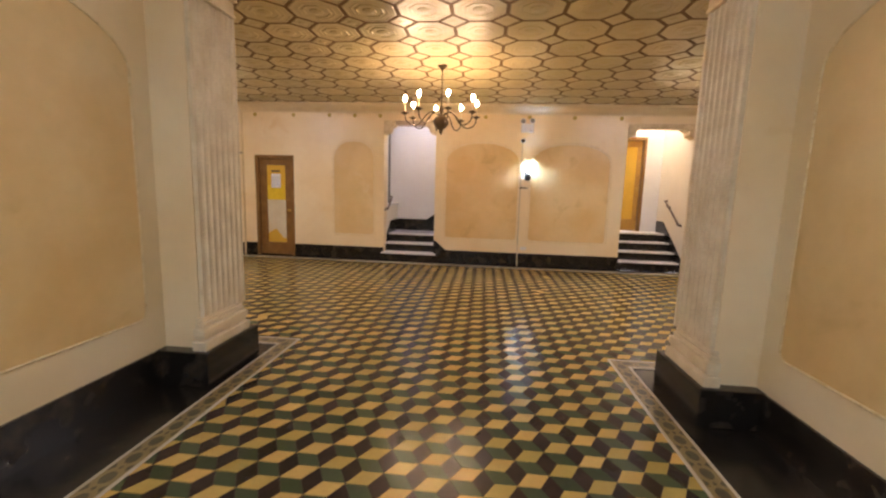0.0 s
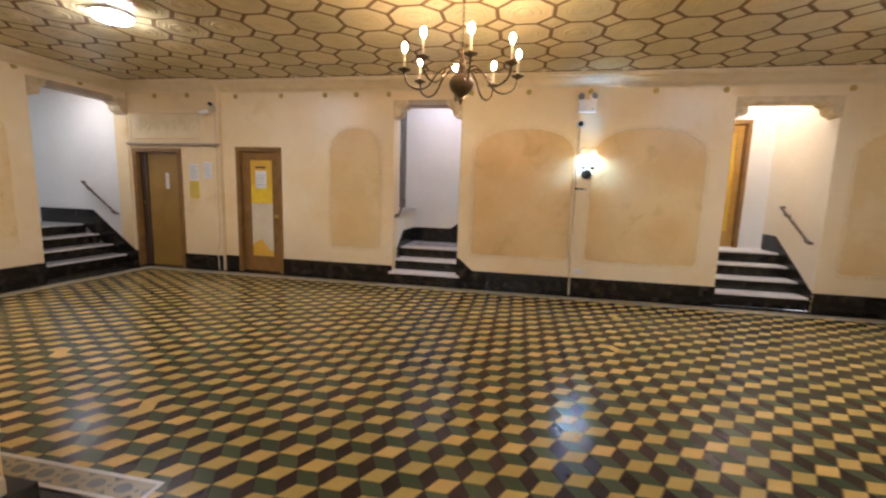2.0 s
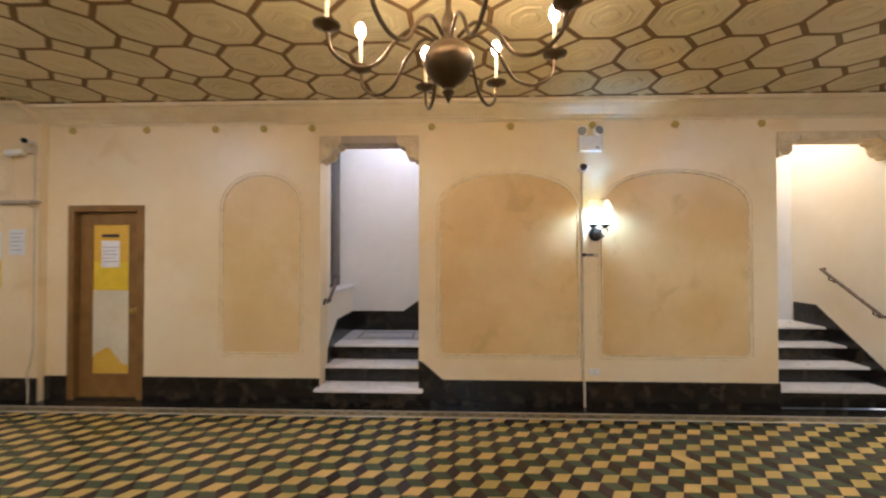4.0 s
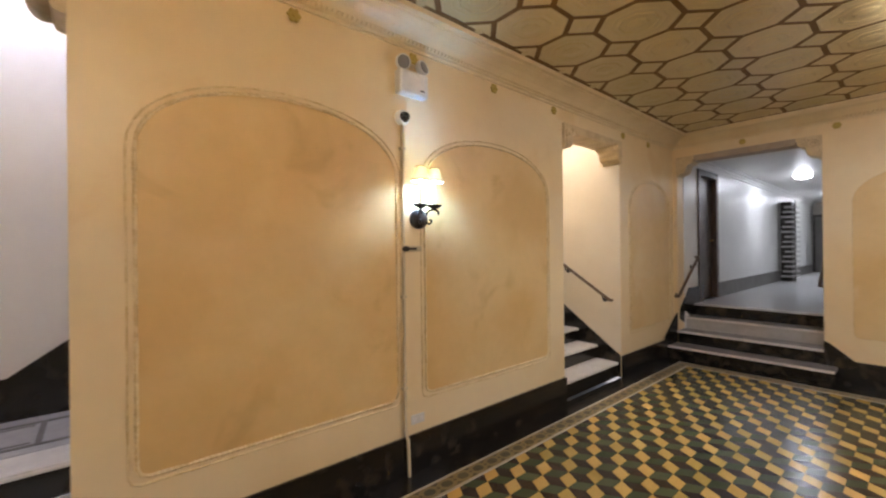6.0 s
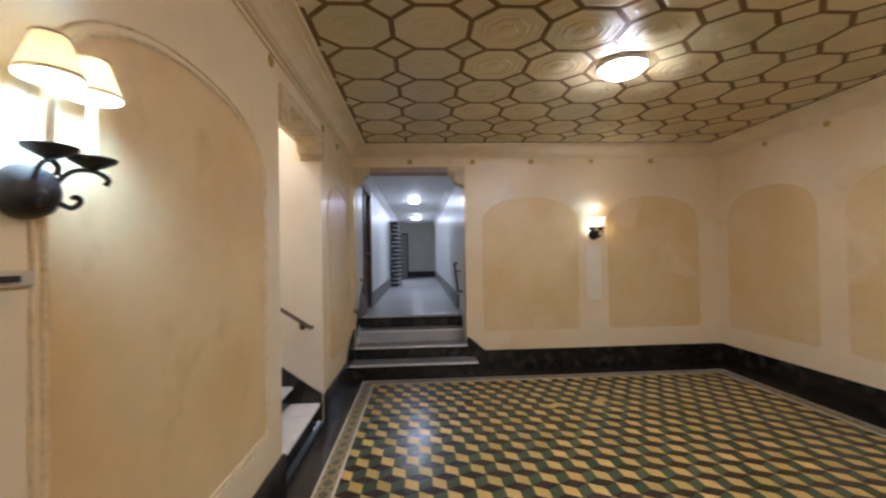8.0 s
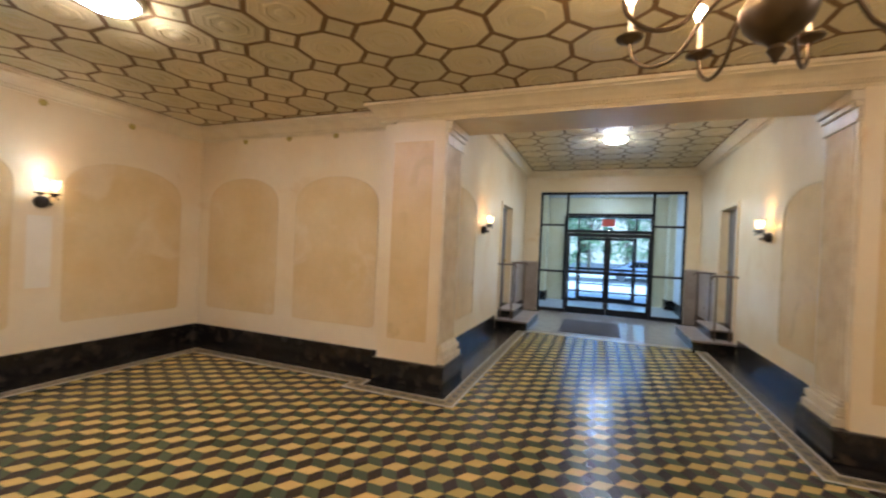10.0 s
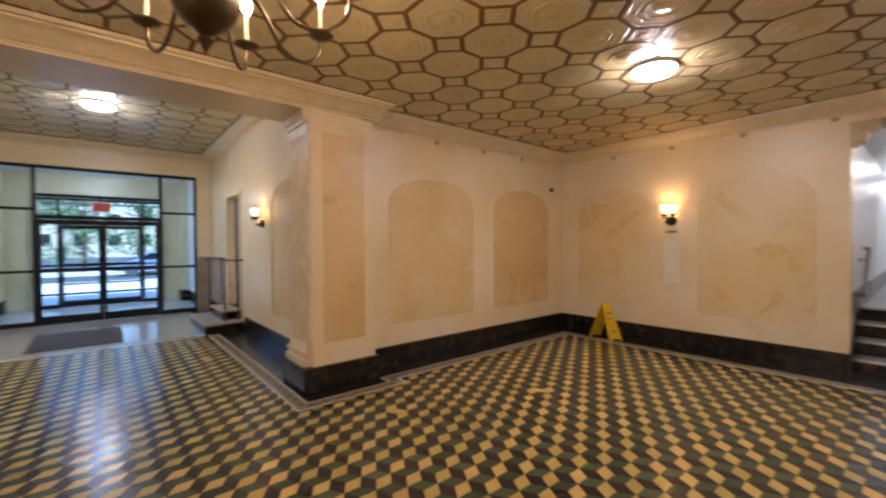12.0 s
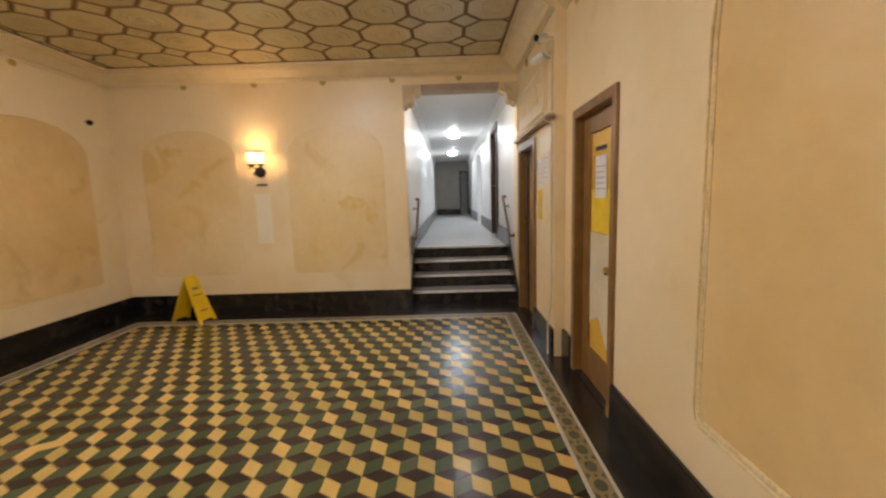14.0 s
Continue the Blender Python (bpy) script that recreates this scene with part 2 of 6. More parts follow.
M_SCONCEBULB = material("lit_sconce_bulb", emit=(1.0, 0.66, 0.33), power=54.0)
M_WESTBULB = material("lit_amber_bulb", emit=(1.0, 0.62, 0.28), power=85.0)
M_PASSBULB = material("lit_passage_bulb", emit=(1.0, 0.60, 0.26), power=72.0)
M_COOLBULB = material("lit_cool_bulb", emit=(0.28, 0.56, 1.0), power=330.0)
M_WHITEBULB = material("lit_white_bulb", emit=(0.52, 0.76, 1.0), power=72.0)


def shade_material(name, colour, through=0.25):
    m = bpy.data.materials.new(name)
    m.use_nodes = True
    n, link = m.node_tree.nodes, m.node_tree.links.new
    out = n["Material Output"]
    n.remove(n["Principled BSDF"])
    d, t, mix = n.new("ShaderNodeBsdfDiffuse"), n.new("ShaderNodeBsdfTranslucent"), n.new("ShaderNodeMixShader")
    weave = n.new("ShaderNodeTexNoise")
    weave.inputs["Scale"].default_value = 300
    ramp = n.new("ShaderNodeMix")
    ramp.data_type = "RGBA"
    ramp.inputs[6].default_value, ramp.inputs[7].default_value = (*colour, 1), (*[c * 0.85 for c in colour], 1)
    link(weave.outputs["Fac"], ramp.inputs[0])
    for s in (d, t):
        link(ramp.outputs[2], s.inputs["Color"])
    mix.inputs[0].default_value = through
    link(d.outputs[0], mix.inputs[1])
    link(t.outputs[0], mix.inputs[2])
    link(mix.outputs[0], out.inputs["Surface"])
    return m


M_SHADE = shade_material("fabric_shade", (0.88, 0.73, 0.49))
M_TULIP = shade_material("frosted_glass_shade", (0.90, 0.87, 0.80), 0.6)


def glass_material():
    m = bpy.data.materials.new("blue_tinted_glass")
    m.use_nodes = True
    b = m.node_tree.nodes["Principled BSDF"]
    # The cool colour of the daylight is put into the panes as a blue tint.
    b.inputs["Base Color"].default_value = (0.60, 0.84, 1.0, 1)
    b.inputs["Transmission Weight"].default_value = 1.0
    b.inputs["Roughness"].default_value = 0.02
    b.inputs["IOR"].default_value = 1.2
    return m


M_GLASS = glass_material()

# ---- mesh helpers ----


def box(bm, x0, y0, z0, x1, y1, z1, bevel=0.0):
    x0, x1, y0, y1, z0, z1 = min(x0, x1), max(x0, x1), min(y0, y1), max(y0, y1), min(z0, z1), max(z0, z1)
    v = [bm.verts.new(p) for p in ((x0, y0, z0), (x1, y0, z0), (x1, y1, z0), (x0, y1, z0), (x0, y0, z1), (x1, y0, z1), (x1, y1, z1), (x0, y1, z1))]
    f = [bm.faces.new([v[i] for i in q]) for q in ((0, 3, 2, 1), (4, 5, 6, 7), (0, 1, 5, 4), (1, 2, 6, 5), (2, 3, 7, 6), (3, 0, 4, 7))]
    if bevel:
        bmesh.ops.bevel(bm, geom=list({e for q in f for e in q.edges}), offset=bevel, segments=2, affect="EDGES", profile=0.5)
    return bm


def lathe(bm, profile, n=16, centre=(0, 0, 0), turn=None):
    """A body of revolution about z from (radius, height) pairs."""
    rings = []
    m = Matrix.Translation(centre) @ (turn or Matrix())
    for r, z in profile:
        if r < 1e-5:
            rings.append([bm.verts.new(m @ Vector((0, 0, z)))])
        else:
            rings.append([bm.verts.new(m @ Vector((r * math.cos(2 * math.pi * i / n), r * math.sin(2 * math.pi * i / n), z))) for i in range(n)])
    for a, b in zip(rings, rings[1:]):
        for i in range(n):
            j = (i + 1) % n
            if len(a) == 1 and len(b) > 1:
                bm.faces.new((a[0], b[j], b[i]))
            elif len(b) == 1 and len(a) > 1:
                bm.faces.new((a[i], a[j], b[0]))
            elif len(a) > 1:
                bm.faces.new((a[i], a[j], b[j], b[i]))
    return bm


def tube(bm, points, radius, n=8, closed=False, swell=None):
    """A round rod along points; swell gives a factor for each point."""
    pts = [Vector(p) for p in points]
    rings = []
    ref = None
    for i, p in enumerate(pts):
        a = pts[i - 1] if (i or closed) else p
        b = pts[(i + 1) % len(pts)] if (i + 1 < len(pts) or closed) else p
        d = (b - a).normalized()
        if ref is None:
            ref = Vector((0, 0, 1)) if abs(d.z) < 0.9 else Vector((1, 0, 0))
        u = d.cross(ref).normalized()
        w = u.cross(d).normalized()
        ref = w
        r = radius * (swell[i] if swell else 1.0)
        rings.append([bm.verts.new(p + r * (math.cos(2 * math.pi * k / n) * u + math.sin(2 * math.pi * k / n) * w)) for k in range(n)])
    pairs = list(zip(rings, rings[1:])) + ([(rings[-1], rings[0])] if closed else [])
    for a, b in pairs:
        for k in range(n):
            bm.faces.new((a[k], a[(k + 1) % n], b[(k + 1) % n], b[k]))
    if not closed:
        bm.faces.new(rings[0][::-1])
        bm.faces.new(rings[-1])
    return bm


def prism(bm, outline, lift, place):
    """A slab: outline of (u, v), from depth 0 to lift; place(u, v, d) gives the point."""
    a = [bm.verts.new(place(u, v, 0.0)) for u, v in outline]
    b = [bm.verts.new(place(u, v, lift)) for u, v in outline]
    bm.faces.new(a[::-1])
    bm.faces.new(b)
    n = len(a)
    for i in range(n):
        j = (i + 1) % n
        bm.faces.new((a[i], a[j], b[j], b[i]))
    return bm


def finish(ob, smooth=False):
    if smooth:
        ob.data.polygons.foreach_set("use_smooth", [True] * len(ob.data.polygons))
        ob.data.set_sharp_from_angle(angle=radians(40))
    return ob


def part(name, bm, mat, parent=None, label="", smooth=False):
    bmesh.ops.recalc_face_normals(bm, faces=bm.faces[:])
    me = bpy.data.meshes.new(name)
    bm.to_mesh(me)
    bm.free()
    me.materials.append(mat)
    ob = new(name, me)
    if parent:
        ob.parent = parent
    if label:
        ob["label"] = label
    return finish(ob, smooth)


def structure(name, bm, mat, label, category):
    return tagged(part(name, bm, mat), label, category, kind="structure")


def thing(name, place, label, category, group="", turn=0.0):
    ob = new(name)
    ob.matrix_world = pose(*place, 0, 0, turn)
    ob.empty_display_size = 0.1
    return tagged(ob, label, category, group)


def cells(bm, us, zs, holes, place, depth):
    """A wall: a slab over the rectangle us x zs, with rectangular holes (u0, u1, z0, z1) through it."""
    ub = sorted({*us, *[h[0] for h in holes], *[h[1] for h in holes]})
    zb = sorted({*zs, *[h[2] for h in holes], *[h[3] for h in holes]})
    ub = [u for u in ub if us[0] <= u <= us[1]]
    zb = [z for z in zb if zs[0] <= z <= zs[1]]

    def solid(i, k):
        if not (0 <= i < len(ub) - 1 and 0 <= k < len(zb) - 1):
            return False
        u, z = (ub[i] + ub[i + 1]) / 2, (zb[k] + zb[k + 1]) / 2
        return not any(h[0] < u < h[1] and h[2] < z < h[3] for h in holes)

    made = {}

    def vert(u, z, d):
        key = (u, z, d)
        if key not in made:
            made[key] = bm.verts.new(place(u, z, d))
        return made[key]

    for i in range(len(ub) - 1):
        for k in range(len(zb) - 1):
            if not solid(i, k):
                continue
            u0, u1, z0, z1 = ub[i], ub[i + 1], zb[k], zb[k + 1]
            for d in (0.0, depth):
                bm.faces.new([vert(u, z, d) for u, z in ((u0, z0), (u1, z0), (u1, z1), (u0, z1))])
            for di, dk, e in ((-1, 0, ((u0, z0), (u0, z1))), (1, 0, ((u1, z0), (u1, z1))), (0, -1, ((u0, z0), (u1, z0))), (0, 1, ((u0, z1), (u1, z1)))):
                if not solid(i + di, k + dk):
                    (a, b), (c, d) = e
                    bm.faces.new((vert(a, b, 0.0), vert(c, d, 0.0), vert(c, d, depth), vert(a, b, depth)))
    return bm


# ---- plan ----
XE, XW, YN, YS = 5.90, -6.75, 8.62, 3.15
YP = 8.52                    # face of the projecting bay with the lift door
XV = 2.08                    # half width of the entrance passage
YF = -3.60                   # glazed screen of the entrance
H, HV = 3.20, 3.74           # ceilings
RISE = 0.175
O1 = (-1.85, -0.77)
O2 = (3.00, 4.24)
OE = (6.97, 8.56)
OW = (7.03, 8.50)
D1 = (-6.62, -5.74)
D2 = (-4.63, -3.87)


def on_north(u, z, d):
    return (u, YN - d, z)


def on_bay(u, z, d):
    return (u, YP - d, z)


def on_south(u, z, d):
    return (u, YS + d, z)


def on_east(u, z, d):
    return (XE - d, u, z)


def on_west(u, z, d):
    return (XW + d, u, z)


def on_pass_west(u, z, d):
    return (-XV + d, u, z)


def on_pass_east(u, z, d):
    return (XV - d, u, z)


# ---- walls ----
T = 0.26
structure("wall_north", cells(bmesh.new(), (XW - T, XE + T), (-0.01, 4.25),
          [(*O1, -0.01, 2.82), (*O2, -0.01, 2.82), (*D1, -0.01, 2.04), (*D2, -0.01, 2.09)], on_north, -T),
          M_WALL, "cream plaster wall with arched tan panels and stair openings", "wall")
structure("wall_bay", cells(bmesh.new(), (XW, -4.93), (-0.01, 3.21), [(*D1, -0.01, 2.04)], on_bay, -(YN - YP - 0.002)),
          M_WALL, "shallow projecting cream plaster bay round the lift door", "wall")
structure("wall_east", cells(bmesh.new(), (YS - T, YN), (-0.01, 4.25), [(*OE, -0.01, 2.86)], on_east, -T),
          M_WALL, "cream plaster wall with a corridor opening", "wall")
structure("wall_west", cells(bmesh.new(), (YS - T, YN), (-0.01, 4.25), [(*OW, -0.01, 2.88)], on_west, -T),
          M_WALL, "stained cream plaster wall with a corridor opening", "wall")
structure("wall_south_east", cells(bmesh.new(), (XV + T, XE), (-0.01, 4.25), [], on_south, -T), M_WALL, "cream plaster wall with arched tan panels", "wall")
structure("wall_south_west", cells(bmesh.new(), (XW, -XV - T), (-0.01, 4.25), [], on_south, -T), M_WALL, "cream plaster wall with arched tan panels", "wall")
SIDE_DOOR = (-1.75, -0.75)
structure("wall_passage_west", cells(bmesh.new(), (YF - 0.1, YS), (-0.01, 4.25), [(*SIDE_DOOR, -0.01, 2.55)], on_pass_west, -T),
          M_WALL, "cream plaster wall of the entrance passage", "wall")
structure("wall_passage_east", cells(bmesh.new(), (YF - 0.1, YS), (-0.01, 4.25), [(*SIDE_DOOR, -0.01, 2.55)], on_pass_east, -T),
          M_WALL, "cream plaster wall of the entrance passage", "wall")
SCREEN = (-1.80, 1.68)
structure("wall_front", cells(bmesh.new(), (-XV, XV), (-0.01, 4.25), [(*SCREEN, -0.01, 3.2)], lambda u, z, d: (u, YF + d, z), -0.2),
          M_WALL, "cream plaster wall round the glazed entrance screen", "wall")

bm = bmesh.new()
box(bm, -XV - T, 2.74, 3.02, XV + T, 3.40, 3.9)
structure("beam", bm, M_WALL, "plaster beam over the mouth of the entrance passage", "beam")

# Unseen slab, added so that no sunlight leaks in above the walls.
structure("roof", box(bmesh.new(), -20, -6.95, 4.25, 18, 10.4, 4.4), M_LINTEL, "unseen slab over the lobby that keeps the sun out", "roof")

# ---- pilasters at the mouth of the passage ----


def pilaster(side):
    p = thing("pilaster", (side * 2.1, 3.1, 0), "cream fluted plaster pilaster on a black marble plinth", "pilaster", "pilasters of the passage")
    p.matrix_world = Matrix()
    s = side
    bm = box(bmesh.new(), s * 1.80, 2.86, 0.2, s * 2.56, 3.40, 3.02)
    part("body", bm, M_WALL, p)
    outline = []
    flutes, y0, y1 = 7, 2.895, 3.37
    w = (y1 - y0) / flutes
    for i in range(flutes):
        a = y0 + i * w
        for k in range(9):
            ang = math.pi * k / 8
            outline.append((a + w * 0.5 - w * 0.36 * math.cos(ang), 0.03 - 0.019 * math.sin(ang)))
    outline = [(2.872, 0.0), (2.872, 0.03)] + outline + [(3.39, 0.03), (3.39, 0.0)]
    bm = prism(bmesh.new(), outline, 2.27, lambda u, v, d: (s * (1.80 - v), u, 0.49 + d))
    part("fluted_face", bm, M_FLUTE, p, "fluted shaft with worn paint")
    bm = bmesh.new()
    for z0, z1, out in ((0.26, 0.335, 0.088), (0.335, 0.365, 0.062), (0.365, 0.425, 0.074), (0.425, 0.46, 0.05), (0.46, 0.49, 0.036)):
        box(bm, s * 1.82, 2.86 - out + 0.02, z0, s * (1.80 - out), 3.33 + out * 0.3, z1 - 0.001, 0.008)
    part("base_moulding", bm, M_FLUTE, p)
    bm = bmesh.new()
    for z0, z1, out in ((2.76, 2.79, 0.045), (2.79, 2.88, 0.035), (2.88, 2.93, 0.06), (2.93, 3.015, 0.085)):
        box(bm, s * 1.82, 2.86 - out * 0.5, z0, s * (1.80 - out), 3.385 + out * 0.15, z1 - 0.001, 0.008)
    part("capital", bm, M_FLUTE, p)
    bm = box(bmesh.new(), s * 1.685, 2.765, 0, s * 2.60, 3.44, 0.26, 0.006)
    part("plinth", bm, M_BLACK, p, "black veined marble plinth")
    bm = prism(bmesh.new(), [(1.93, 0.50), (2.43, 0.50), (2.43, 2.80), (1.93, 2.80)], 0.004, lambda u, v, d: (s * u, 3.40 + d, v))
    part("panel", bm, M_PANEL, p, "tan painted panel")
    return p


pilaster(1)
pilaster(-1)

# ---- arched panels ----


def arch(u0, u1, z0, spring, top):
    r = 0.05
    pts = [(u0, spring), (u0, z0 + r), (u0 + r * 0.3, z0 + r * 0.3), (u0 + r, z0), (u1 - r, z0), (u1 - r * 0.3, z0 + r * 0.3), (u1, z0 + r), (u1, spring)]
    c, half = (u0 + u1) / 2, (u1 - u0) / 2
    n = 22
    for i in range(1, n):
        a = math.pi * i / n
        cu, su = math.cos(a), math.sin(a)
        pts.append((c + half * math.copysign(abs(cu) ** 0.93, cu), spring + (top - spring) * su ** 0.92))
    return pts


def arched_panel(place, u0, u1, z0=0.53, spring=2.08, top=2.47, bead=0.004, label="tan mottled plaster panel with an arched head and a beaded edge", paint=None, double=False):
    pts = arch(u0, u1, z0, spring, top)
    p = tagged(part("wall_panel", prism(bmesh.new(), pts, 0.003, place), paint or M_PANEL), label, "wall panel", "arched wall panels")
    panel_bead(p, place, pts, bead)
    if double:
        panel_bead(p, place, arch(u0 - 0.034, u1 + 0.034, z0 - 0.034, spring, top + 0.034), 0.006)
    return p


def panel_bead(p, place, pts, bead):
    line = []
    n = len(pts)
    for i in range(n):
        a, b = Vector(pts[i]), Vector(pts[(i + 1) % n])
        k = max(1, int((b - a).length / 0.013))
        line += [a.lerp(b, j / k) for j in range(k)]
    swell = [0.80 + 0.26 * (i % 2) + 0.16 * math.sin(i * 0.37) * math.sin(i * 0.11) for i in range(len(line))]
    part("bead", tube(bmesh.new(), [place(q.x, q.y, 0.004) for q in line], bead, 5, True, swell), M_BEAD, p, "beaded plaster edge")


for u0, u1 in ((-2.93, -2.07), (-0.54, 0.93), (1.18, 2.71), (4.50, 5.74)):
    arched_panel(on_north, u0, u1, bead=0.011, paint=M_PANELSOFT if u0 < -2 or u0 > 4 else None, double=True)
for u0, u1 in ((5.30, 6.72), (3.46, 4.86)):
    arched_panel(on_east, u0, u1, paint=M_PANELSOFT)
for u0, u1 in ((3.52, 4.78), (5.45, 6.74)):
    arched_panel(on_west, u0, u1, paint=M_PANELFADED)
for u0, u1 in ((2.76, 4.06), (4.37, 5.70), (-4.44, -2.92), (-6.33, -4.89)):
    arched_panel(on_south, u0, u1, paint=M_PANEL if u0 < -5 else M_PANELSOFT)
for pl in (on_pass_west, on_pass_east):
    arched_panel(pl, 1.15, 2.70, 0.52, 2.16, 2.5, bead=0.009)

# ---- skirting ----


def skirting(name, place, u0, u1, z=0.26, lift=0.03, base=0.0):
    outline = [(u0, base - 0.008), (u1, base - 0.008), (u1, base + z), (u0, base + z)]
    bm = prism(bmesh.new(), outline, lift, place)
    bmesh.ops.recalc_face_normals(bm, faces=bm.faces[:])
    top = [e for e in bm.edges if all(abs(v.co.z - base - z) < 1e-4 for v in e.verts)]
    bmesh.ops.bevel(bm, geom=top, offset=0.006, segments=2, affect="EDGES")
    return structure(name, bm, M_BLACK, "black veined marble skirting", "baseboard")


def skirt_end(place, u, towards):
    """The sloping end of the skirting beside a flight of steps."""
    bm = prism(bmesh.new(), [(u, 0.262), (u + towards * 0.26, 0.262), (u + towards * 0.05, 0.44), (u, 0.46)], 0.03, place)
    structure("trim", bm, M_BLACK, "sloping black marble skirting end", "baseboard")


for u0, u1 in ((D2[1] + 0.06, O1[0]), (O1[1], O2[0]), (O2[1], XE - 0.31), (-4.93, D2[0] - 0.06)):
    skirting("baseboard", on_north, u0, u1)
skirt_end(on_north, O1[1], 1)
skirting("baseboard", on_bay, D1[1] + 0.06, -4.93)
skirting("baseboard", on_bay, XW, D1[0] - 0.06)
skirting("baseboard", on_east, YS + 0.03, OE[0])
skirt_end(on_east, OE[0], -1)
skirting("baseboard", on_west, YS + 0.03, OW[0])
skirting("baseboard", on_south, 2.60, XE)
skirting("baseboard", on_south, XW, -2.60)
for s, pl in ((1, on_pass_east), (-1, on_pass_west)):
    skirting("baseboard", pl, SIDE_DOOR[1] + 0.35, 2.78)
    skirting("baseboard", pl, YF, SIDE_DOOR[0] - 0.35)

# ---- cornice ----


def cornice(name, place, u0, u1, zc=H, reach=0.27, drop=0.115, m0=0, m1=0, border=True):
    """A coved cornice; m0 and m1 are the mitres at its two ends."""
    prof = [(0.0, drop + 0.05), (0.018, drop + 0.05), (0.018, drop + 0.03), (0.05, drop + 0.03), (0.06, drop + 0.012), (0.075, drop), (0.10, drop - 0.02), (0.15, drop - 0.05),
            (0.20, drop - 0.065), (0.215, drop - 0.065), (0.22, drop - 0.08), (reach - 0.012, drop - 0.085), (reach, drop - 0.075), (reach, 0.001), (0.0, 0.001)]
    bm = bmesh.new()
    a = [bm.verts.new(place(u0 + m0 * d, zc - h, d)) for d, h in prof]
    b = [bm.verts.new(place(u1 - m1 * d, zc - h, d)) for d, h in prof]
    for i in range(len(prof)):
        j = (i + 1) % len(prof)
        bm.faces.new((a[i], a[j], b[j], b[i]))
    bm.faces.new(a)
    bm.faces.new(b[::-1])
    # rows of small leaves along the lower member and the cove
    for step, wide, h0, tall, d0, proud in ((0.034, 0.022, drop + 0.030, 0.020, 0.046, 0.022), (0.05, 0.034, drop - 0.012, 0.036, 0.082, 0.026)):
        for i in range(int((u1 - u0) / step)):
            u = u0 + 0.02 + step * i
            q = [bm.verts.new(place(u + a, zc - h0 + e, d)) for a, e, d in ((0, 0.002, d0), (wide, 0.002, d0), (wide, tall, d0 + 0.03), (0, tall, d0 + 0.03), (wide / 2, tall * 0.45, d0 + 0.012 + proud))]
            for a, e in ((0, 1), (1, 2), (2, 3), (3, 0)):
                bm.faces.new((q[a], q[e], q[4]))
    if border:
        r0, r1 = reach + 0.001, reach + 0.030
        edge = bmesh.new()
        low = [edge.verts.new(place(u, zc - 0.006, d)) for u, d in ((u0 + m0 * r0, r0), (u1 - m1 * r0, r0), (u1 - m1 * r1, r1), (u0 + m0 * r1, r1))]
        top = [edge.verts.new(v.co + Vector((0, 0, 0.005))) for v in low]
        edge.faces.new(low)
        for k in range(4):
            edge.faces.new((low[k], low[(k + 1) % 4], top[(k + 1) % 4], top[k]))
        structure("trim", edge, M_RIB, "brown border rib along the ceiling edge", "ceiling trim")
    return structure(name, bm, M_CORNICE, "moulded ochre plaster cornice", "cornice")


cornice("cornice_north", on_north, -4.93, XE, m1=1, m0=0)
cornice("cornice_bay", on_bay, XW, -4.93, m0=1, m1=-0.0)
cornice("cornice_east", on_east, YS, YN, m0=1, m1=1)
cornice("cornice_west", on_west, YS, YP, m0=1, m1=1)
cornice("cornice_south_east", on_south, 2.56, XE, m1=1)
cornice("cornice_south_west", on_south, XW, -2.56, m0=1)
cornice("cornice_beam", lambda u, z, d: (u, 3.40 + d, z), -2.62, 2.62, m0=-0.3, m1=-0.3)
for s, pl in ((1, on_pass_east), (-1, on_pass_west)):
    cornice("cornice_passage", pl, YF, 2.74, zc=HV, reach=0.2, m0=1)
cornice("cornice_front", lambda u, z, d: (u, YF + d, z), -XV, XV, zc=HV, reach=0.2, m0=1, m1=1)

# ---- coffered ceilings ----
PITCH = 0.537


